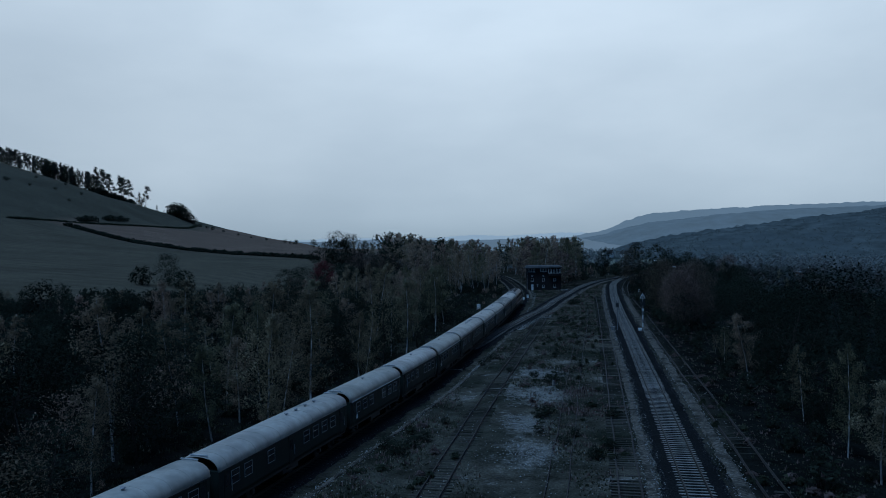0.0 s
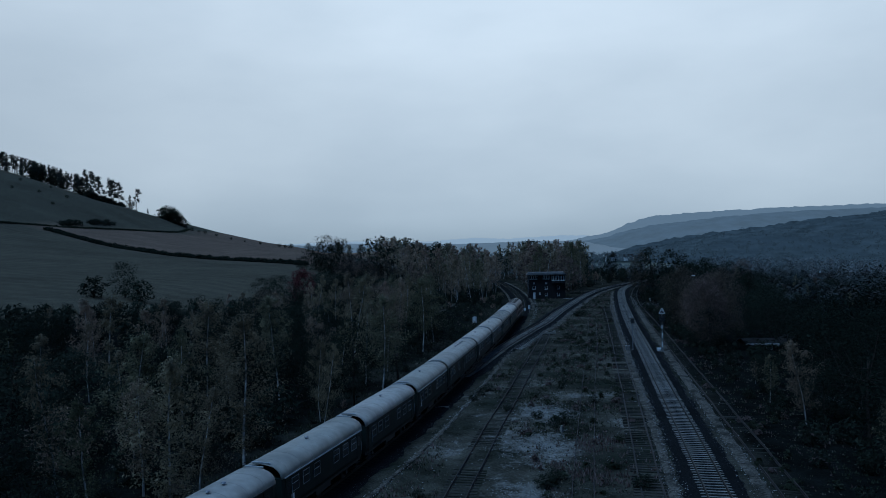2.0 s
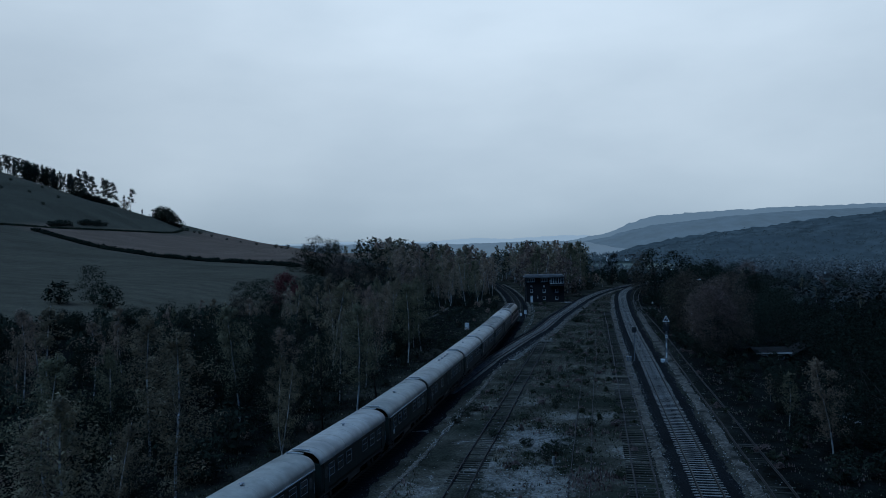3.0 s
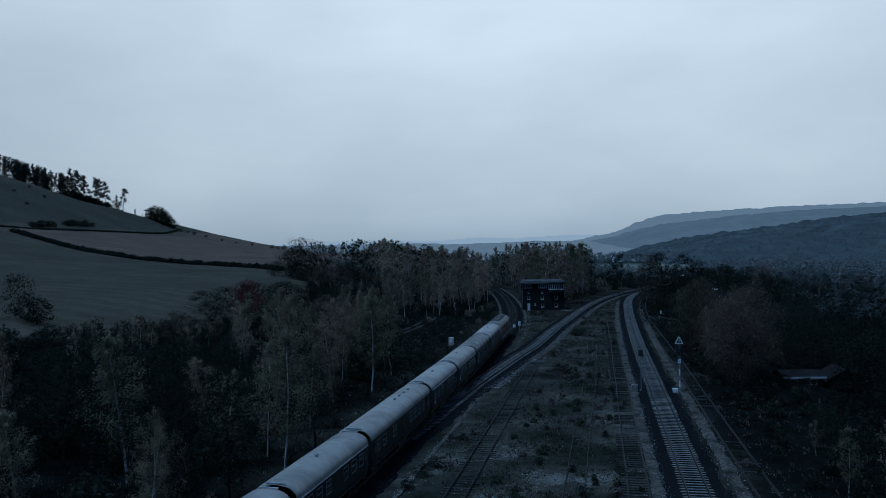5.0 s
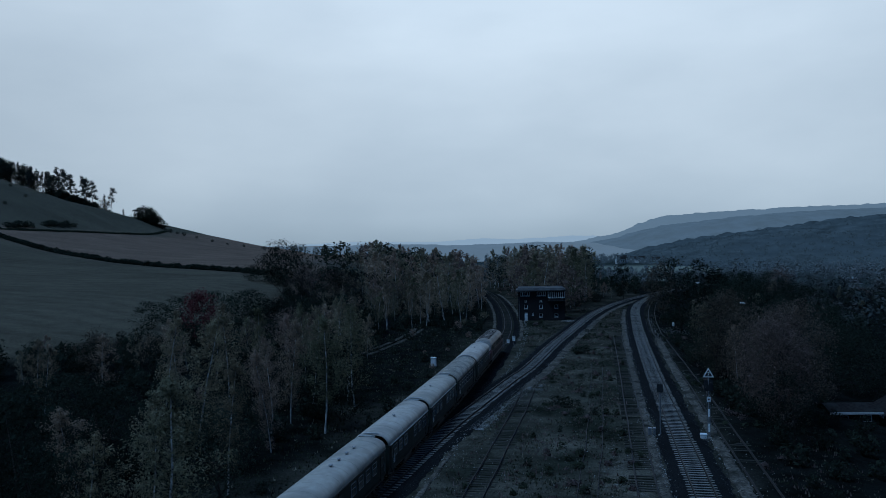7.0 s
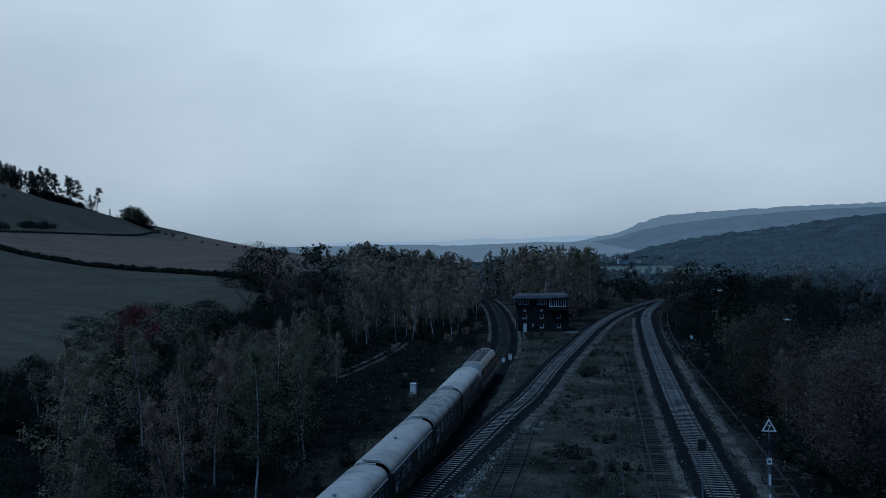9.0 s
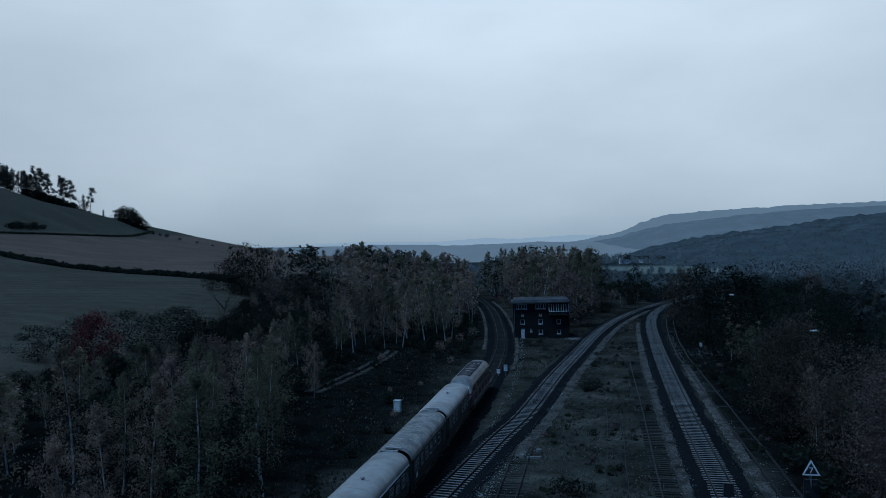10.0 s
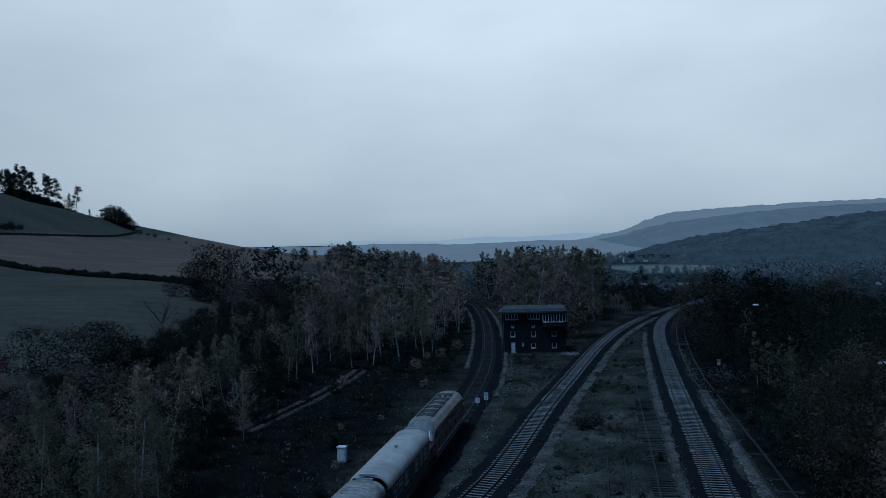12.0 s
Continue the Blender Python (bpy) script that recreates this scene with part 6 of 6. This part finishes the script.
def weeds():
    rng = np.random.default_rng(3)
    n = 60000
    y = 32 + 238 * rng.random(n) ** 1.9
    x = train_x(y) + 4.2 + rng.random(n) * (outer_x(y) + 9 - train_x(y) - 4.2)
    n1 = np.array([noise.noise((a * 0.22, b * 0.22, 21)) for a, b in zip(x, y)])
    n2 = np.array([noise.noise((a * 0.07, b * 0.07, 33)) for a, b in zip(x, y)])
    keep = ~near_track(x, y, ("main", "branch", "train"), 2.9) & ~(near_track(x, y, ("cut_siding", "inner_siding", "outer_siding"), 1.35) & (rng.random(n) < 0.85))
    keep &= ~(near_track(x + 2.85, y, ("main",), 0.6) | near_track(x - 3.3, y, ("main",), 0.6) | (near_track(x - 3.0, y, ("branch",), 0.5)))
    for px, py, r in BARE:
        keep &= ~((np.hypot(x - px, y - py) < r) & (rng.random(n) < 0.7))
    keep &= (rng.random(n) < 0.86 + 0.8 * n1) & ((x < outer_x(y) - 3) | (rng.random(n) < 0.4))
    x, y, n1, n2 = x[keep], y[keep], n1[keep], n2[keep]
    ys = 45 + 230 * rng.random(9000)
    xs = train_x(ys) - 5.5 - 20 * rng.random(9000) ** 1.2
    x, y, n1, n2 = np.r_[x, xs], np.r_[y, ys], np.r_[n1, 0 * xs + 0.9], np.r_[n2, 0 * xs - 0.15]
    n = len(x)
    z = ground_z(x, y) - 0.06
    sort = np.where(n2 + 0.35 * rng.normal(size=n) > 0.15, 1, np.where(rng.random(n) < 0.45, 0, np.where(rng.random(n) < 0.3, 2, 1)))
    sort = np.where((np.hypot((x - 16.5) / 4.5, (y - 77) / 7) < 1 + 0.5 * n1) & (rng.random(n) < 0.7), 2, sort)
    sort[-len(xs):] = np.where(rng.random(len(xs)) < 0.1, 0, 1)
    blades, verts, slots = 4, [], []
    for b in range(blades):
        w = rng.uniform(0, 6.28, n)
        h = rng.uniform(0.06, 0.24, n) * (1 + 0.6 * n1) * np.where(sort == 2, 1.7, 1.0)
        lean = rng.uniform(0.1, 0.6, n) * h
        ox, oy = rng.normal(size=n) * 0.13, rng.normal(size=n) * 0.13
        wd = rng.uniform(0.04, 0.11, n)
        base = np.stack([x + ox, y + oy, z], 1)
        side = np.stack([np.cos(w) * wd, np.sin(w) * wd, 0 * w], 1)
        tip = base + np.stack([-np.sin(w) * lean, np.cos(w) * lean, h], 1)
        verts.append(np.stack([base - side, base + side, tip], 1))
        slots.append(sort)
    v = np.concatenate(verts).reshape(-1, 3)
    f = np.arange(len(v)).reshape(-1, 3)
    me = bpy.data.meshes.new("weeds")
    me.from_pydata(v.tolist(), [], f.tolist())
    for k in ("straw", "turf", "seedy"):
        me.materials.append(M[k])
    me.polygons.foreach_set("material_index", np.concatenate(slots))
    me.polygons.foreach_set("use_smooth", [True] * len(f))
    tilt = rng.normal(size=(len(f), 3)) * 0.45 + np.array([0, 0, 1.0])
    me.normals_split_custom_set_from_vertices(np.repeat(tilt / np.linalg.norm(tilt, axis=1)[:, None], 3, 0).tolist())
    me.update()
    tagged(new("weeds", me), "dry grass and weeds growing over the yard", "weeds", kind="stuff")


def loose_stones():
    """Scattered stones on the bare patches, the walkways and the shoulders of the ballast."""
    rng = np.random.default_rng(9)
    px, py, slot = [], [], []
    for n, side, spread, count, k in (("main", -2.75, 0.5, 2400, 0), ("main", 3.2, 0.6, 2400, 0), ("branch", 2.95, 0.5, 2200, 0), ("train", 3.9, 0.35, 1800, 0), ("main", -2.2, 0.5, 2200, 1), ("main", 2.2, 0.5, 2200, 1),
                                      ("branch", -2.0, 0.5, 1800, 1), ("branch", 2.0, 0.5, 1800, 1), ("train", 2.6, 0.6, 1800, 1)):
        q, w = curve_points(LINES[n], 0.5)
        ok = (q[:, 1] > 42) & (q[:, 1] < 240) & ((q[:, 1] > 140) | (n != "branch"))
        q, w = q[ok], w[ok]
        i = (len(q) * rng.random(count) ** 1.6).astype(int)
        off = side + spread * rng.normal(size=count) * 0.7
        px.append(q[i, 0] + w[i, 1] * off)
        py.append(q[i, 1] - w[i, 0] * off + rng.uniform(-0.3, 0.3, count))
        slot.append(np.full(count, k))
    for x, y, r in BARE:
        c = int(420 * r / 2.5)
        px.append(x + r * 0.6 * rng.normal(size=c))
        py.append(y + r * 0.75 * rng.normal(size=c))
        slot.append(np.zeros(c, int))
    n = 4000
    y = 42 + 130 * rng.random(n) ** 1.5
    px.append(train_x(y) + 4.5 + rng.random(n) * (outer_x(y) - train_x(y) - 3))
    py.append(y)
    slot.append((rng.random(n) < 0.5).astype(int))
    x, y, slot = np.concatenate(px), np.concatenate(py), np.concatenate(slot)
    z = ground_z(x, y) + np.where(near_track(x, y, ("main", "branch", "train"), 2.7), 0.17, 0.08)
    n = len(x)
    s = rng.uniform(0.03, 0.085, n)[:, None, None]
    corner = np.array([(1, 0, 0), (-0.5, 0.87, 0), (-0.5, -0.87, 0), (0, 0, 0.9)])[None] * s * rng.uniform(0.6, 1.3, (n, 4, 3))
    a = rng.uniform(0, 6.28, n)
    rot = np.stack([np.stack([np.cos(a), -np.sin(a), 0 * a], 1), np.stack([np.sin(a), np.cos(a), 0 * a], 1), np.stack([0 * a, 0 * a, 0 * a + 1], 1)], 1)
    v = (np.einsum("nij,nkj->nki", rot, corner) + np.stack([x, y, z], 1)[:, None]).reshape(-1, 3)
    f = (np.arange(n)[:, None, None] * 4 + np.array([(0, 1, 3), (1, 2, 3), (2, 0, 3)])[None]).reshape(-1, 3)
    me = bpy.data.meshes.new("loose_stones")
    me.from_pydata(v.tolist(), [], f.tolist())
    me.materials.append(M["pebble"])
    me.materials.append(M["pebble_dark"])
    me.polygons.foreach_set("material_index", np.repeat(slot, 3))
    me.update()
    tagged(new("loose_stones", me), "loose pale and dark stones on the yard", "stones", kind="stuff")


def leafy(name, spots, leaf, material, seed, label, category, kind="stuff"):
    """One mesh of loose leaves: spots of x, y, z, half width, height, number of leaves."""
    rng = np.random.default_rng(seed)
    pts, ways, sizes = [], [], []
    for x, y, z, r, h, n in spots:
        u = rng.random(n) ** 0.6
        shape = np.sin(np.pi * np.clip(0.12 + 0.84 * u, 0, 1)) ** 0.7
        a, q = rng.uniform(0, 6.28, n), rng.random(n) ** 0.5
        pts.append(np.stack([x + r * shape * q * np.cos(a), y + r * shape * q * np.sin(a), z + h * u + 0.05 * h * rng.normal(size=n)], 1))
        ways.append(np.stack([q * np.cos(a), q * np.sin(a), 1.4 * u - 0.3], 1))
        sizes.append(leaf * np.where(q < 0.6, 2.4, 1.0))
    size = np.concatenate(sizes)
    ob = new(name, leaf_cloud(name, np.vstack(pts), size, material, seed, np.vstack(ways)))
    return tagged(ob, label, category, kind=kind)


def weed_clumps():
    """Low leafy clumps of docks and brambles between the rails of the yard."""
    rng = random.Random(77)
    spots = {0: [], 1: []}
    for i in range(900):
        y = 42 + 210 * rng.random() ** 1.5
        x = float(train_x(y)) + 4.6 + rng.random() * (float(outer_x(y)) + 5 - float(train_x(y)) - 4.6)
        if near_track(np.array([x]), np.array([y]), ("main", "branch", "train"), 4.0)[0] or noise.noise((x * 0.13, y * 0.13, 50)) < -0.08:
            continue
        spots[i % 3 == 0].append((x, y, float(ground_z(x, y)) - 0.08, rng.uniform(0.35, 1.0), rng.uniform(0.25, 0.7), rng.randint(40, 90)))
    leafy("weed_clumps", spots[0], 0.13, M["turf"], 61, "dark low clumps of weeds in the yard", "weeds")
    leafy("weed_clumps", spots[1], 0.12, M["seedy"], 62, "brown dried clumps of weeds in the yard", "weeds")


def hedges():
    rng = random.Random(31)
    for line, size, leaf, label in (
            ([(-190, 408), (-160, 390), (-121, 365), (-101, 358), (-80, 350), (-57, 335), (-46, 322)], 1.0, "leaf_dark", "dark hedge bank between two fields"),
            ([(-206, 380), (-193, 440), (-186, 480), (-180, 530), (-180, 577), (-186, 612), (-192, 640)], 0.45, "turf", "rough grass bank along the foot of the hill")):
        q, _ = curve_points(line, 0.7)
        spots = [(x + rng.uniform(-0.5, 0.5), y + rng.uniform(-0.6, 0.6), float(ground_z(x, y)) - 0.25, rng.uniform(1.8, 3.0), 1.8 * size * rng.uniform(0.6, 1.2), 60) for x, y in q]
        leafy("hedge", spots, 0.42, M[leaf], 41 + int(size * 10), label, "hedge", kind="structure")
    # single bushes on the slope
    bank = [(-196 + rng.uniform(-1.5, 1.5), 436 + 2.4 * i, rng.uniform(2.4, 4.0)) for i in range(29) if i not in (10, 11, 12, 13, 14)]
    for x, y, h in bank + [(-222, 480, 2.0), (-246, 480, 2.4), (-255, 470, 2.6), (-232, 520, 2.0), (-240, 500, 1.8), (-252, 540, 1.8), (-262, 520, 2.0),
                           (-188, 640, 3), (-183, 642, 2.5), (-178, 641, 3), (-170, 645, 2.2), (-158, 645, 2.2), (-148, 650, 2.0), (-135, 650, 2.5), (-120, 652, 3), (-116, 655, 2.6), (-112, 660, 4)]:
        h *= rng.uniform(0.8, 1.1)
        plant("thicket", x, y, h, rng, "bushes on the hillside", wide=1.3, detail="coarse")
    for x, y in ((26.6, 149.3), (27.6, 148.6), (36.7, 188.3), (37.8, 189.2), (35.8, 187.6)):
        plant("thicket", x, y, 1.4, rng, "low bushes in the yard")
    # a broad dark tussock beside the train and bushes round the bare patches
    for x, y, h, wide in ((-2.6, 60.6, 1.3, 1.3), (-1.4, 62.4, 1.1, 1.4), (-3.6, 62.2, 1.1, 1.3), (-0.4, 64.2, 0.9, 1.3), (1.5, 70, 0.7, 1.3), (10.7, 71.5, 1.0, 1.4), (11.6, 73.2, 1.0, 1.3), (9.6, 66, 0.8, 1.4),
                          (11.2, 62, 0.9, 1.5), (12.6, 64.5, 0.9, 1.4), (12.8, 58, 1.0, 1.5), (14.6, 60.5, 0.9, 1.4), (14.0, 88.5, 1.1, 1.3), (15.2, 90, 1.2, 1.2), (13.2, 92.5, 0.8, 1.3), (17.5, 71, 1.0, 1.3),
                          (8.3, 104.5, 1.1, 1.4), (9.4, 107, 0.9, 1.4), (7.2, 101.5, 0.8, 1.3), (20.2, 99, 0.9, 1.3), (10.5, 96, 0.7, 1.4)):
        plant("thicket", x, y, h, rng, "low bushes in the yard", wide=wide, detail="middle")
    for i in range(34):
        y = rng.uniform(55, 235)
        x = float(train_x(y)) + 5 + rng.random() * (float(outer_x(y)) + 2 - float(train_x(y)) - 5)
        if not near_track(np.array([x]), np.array([y]), ("main", "branch", "train", "cut_siding", "inner_siding", "outer_siding"), 3.2)[0]:
            plant("thicket", x, y, rng.uniform(0.5, 0.9), rng, "low bushes in the yard")
    for x, y, k, h in ((-60, 560, "broad", 10), (-52, 556, "olive", 9), (-45, 560, "broad", 11), (-66, 565, "broad", 8), (-38, 552, "olive", 10), (-30, 548, "broad", 11), (-22, 540, "broad", 10), (-88, 600, "broad", 7)):
        plant(k, x, y, h, rng)


def valley_woods():
    rng = random.Random(17)
    spots = []
    while len(spots) < 1250:
        y = rng.uniform(345, 1180)
        x = rng.uniform(-40, 60 + 0.62 * y)
        if any(a - 8 < x < b + 8 and c - 8 < y < d + 8 for a, b, c, d in MEADOWS) or (x < 45 and y < 450) or noise.noise((x * 0.011, y * 0.011, 5)) < -0.14:
            continue
        if 225 < x < 310 and 450 < y < 548:
            continue
        if x < -20 and y < 700:
            continue
        h = rng.uniform(6, 13) * (1 if y < 800 else 0.9)
        if y < 770 and 0.19 < (x - 22) / (y - 110) < 0.40:      # lower before the meadow
            h = min(h, 6.5)
        spots.append((x, y, float(ground_z(x, y)), h * rng.uniform(0.34, 0.5), h, 170 if y < 720 else 80))
    leafy("valley_woodland", [s for s in spots if s[1] < 720], 0.42, M["leaf_valley_haze"], 5, "hedges and copses down in the valley", "woodland")
    leafy("valley_woodland", [s for s in spots if s[1] >= 720], 1.0, M["leaf_mist_glow"], 7, "far copses of the valley in mist", "woodland")
    spots = []
    for _ in range(330):
        y = rng.uniform(225, 420)
        x = outer_x(y) + rng.uniform(45, 190) if y < 330 else rng.uniform(100, 300)
        spots.append((float(x), y, float(ground_z(x, y)), rng.uniform(2.6, 4.4), rng.uniform(4, 7.5), 170))
    leafy("valley_woodland", spots, 0.45, M["leaf_slope"], 6, "dark trees falling away towards the valley", "woodland")


def house(x, y, w, d, h, roof_h, turn, label, wall="wall_pale", base=None, chimney=False, category="house"):
    """A gabled house or shed with walls, two roof slopes, windows and a door."""
    z = float(ground_z(x, y)) if base is None else base
    root = thing("house" if category == "house" else "shed", label, category, pose(x, y, z, 0, 0, turn))
    g = Geo()
    g.add([(-w / 2, -d / 2, 0), (w / 2, -d / 2, 0), (w / 2, d / 2, 0), (-w / 2, d / 2, 0), (-w / 2, -d / 2, h), (w / 2, -d / 2, h), (w / 2, d / 2, h), (-w / 2, d / 2, h), (-w / 2, 0, h + roof_h), (w / 2, 0, h + roof_h)],
          [(0, 1, 5, 4), (2, 3, 7, 6), (1, 2, 6, 9, 5), (3, 0, 4, 8, 7), (3, 2, 1, 0)])
    part("wall", g, M[wall], root)
    for s in (-1, 1):
        o, t = 0.35, 0.14
        k = roof_h / (d / 2)
        y1, z1 = s * (d / 2 + o), h - o * k
        rings = [[(px, 0, h + roof_h + t), (px, y1, z1 + t), (px, y1, z1), (px, 0, h + roof_h)] for px in (-w / 2 - 0.3, w / 2 + 0.3)]
        part("roof", Geo().loft(rings), M["tiles"], root, "old tiled roof slope")
        part("eaves_board", Geo().box(-w / 2 - 0.32, w / 2 + 0.32, *sorted((y1, y1 + s * 0.05)), z1 - 0.08, z1 + t + 0.02), M["wall_pale"], root, "pale eaves board")
    for i in range(max(1, int(w / 2.6))):
        px = -w / 2 + (i + 0.5) * w / max(1, int(w / 2.6))
        fr = part("window", Geo().box(px - 0.5, px + 0.5, -d / 2 - 0.04, -d / 2 + 0.02, h * 0.38, h * 0.78), M["white"], root)
        part("pane", Geo().box(px - 0.42, px + 0.42, -d / 2 - 0.055, -d / 2 - 0.042, h * 0.42, h * 0.75), M["glass"], fr)
    if chimney:
        part("chimney", Geo().box(w * 0.2 - 0.35, w * 0.2 + 0.35, -0.35, 0.35, h + roof_h * 0.6, h + roof_h + 1.3), M["wall_pale"], root)
    return root


def buildings():
    house(60.5, 150.5, 5.2, 4.0, 1.75, 0.55, -4, "low dark wooden shed among the trees", "boards", -3.4, category="shed")
    house(66.2, 150.2, 4.2, 4.6, 1.35, 1.35, 84, "small dark shed with tiled gable roof", "boards", -3.4, category="shed")
    house(271, 535, 11, 8, 3.6, 2.6, 12, "pale house with low roof down in the valley", chimney=True, base=-16.5)
    house(138, 325, 9, 7, 3.0, 2.4, -20, "house roof between dark trees", base=-13.0)
    rng = random.Random(4)
    for i in range(16):
        y = rng.uniform(1010, 1160)
        x = y * rng.uniform(0.235, 0.315)
        house(x, y, rng.uniform(8, 14), 8, rng.uniform(3.5, 6), 3.4, rng.uniform(-40, 40), "pale village house far down the valley", "white")


def hunting_hide():
    """A small raised wooden hide on the skyline of the hill."""
    x, y = -194.3, 643.0
    root = thing("hunting_hide", "small dark wooden hide raised on four legs", "hide", pose(x, y, float(ground_z(x, y)) - 0.1, 0, 0, 20))
    for i in (-0.7, 0.7):
        for j in (-0.7, 0.7):
            part("leg", Geo().tube((i * 1.2, j * 1.2, 0), (i, j, 2.4), 0.08, 0.07, 6), M["boards"], root)
    part("cabin", Geo().box(-0.9, 0.9, -0.9, 0.9, 2.4, 4.2), M["boards"], root)
    part("roof", Geo().box(-1.1, 1.1, -1.1, 1.1, 4.2, 4.4, inset=0.1), M["boards"], root)


def yard_clutter():
    for x, y, sx, sy, h, label in ((24.6, 159.2, 0.5, 0.35, 0.35, "pale concrete block beside the cut rails"), (25.6, 158.9, 1.3, 0.25, 0.2, "pale broken concrete beam in the weeds"), (26.3, 160.9, 0.45, 0.4, 0.3, "pale concrete block in the weeds"),
                                   (14.5, 87.1, 0.25, 0.2, 0.6, "short pale post in the weeds"), (17.1, 84.5, 0.4, 0.3, 0.15, "flat pale stone in the weeds"), (3.7, 97.9, 1.6, 0.3, 0.22, "pale concrete beam beside the ballast"),
                                   (25.1, 88.7, 0.3, 0.25, 0.35, "pale cable box beside the main line"), (44.2, 178.2, 0.4, 0.3, 0.3, "small pale box beside the rails"), (37.8, 156, 0.35, 0.35, 0.12, "pale stone in the weeds")):
        rng = random.Random(label)
        b = Geo().box(-sx / 2, sx / 2, -sy / 2, sy / 2, -0.12, h, inset=0.03)
        solo("concrete_block", b, M["concrete"], label, "block", m=pose(x, y, float(ground_z(x, y)), 0, 0, rng.uniform(-40, 40)))


weeds()
loose_stones()
weed_clumps()
hedges()
valley_woods()
buildings()
hunting_hide()
yard_clutter()
join_trees()


# ---- rails and sleepers ----
all_tracks()
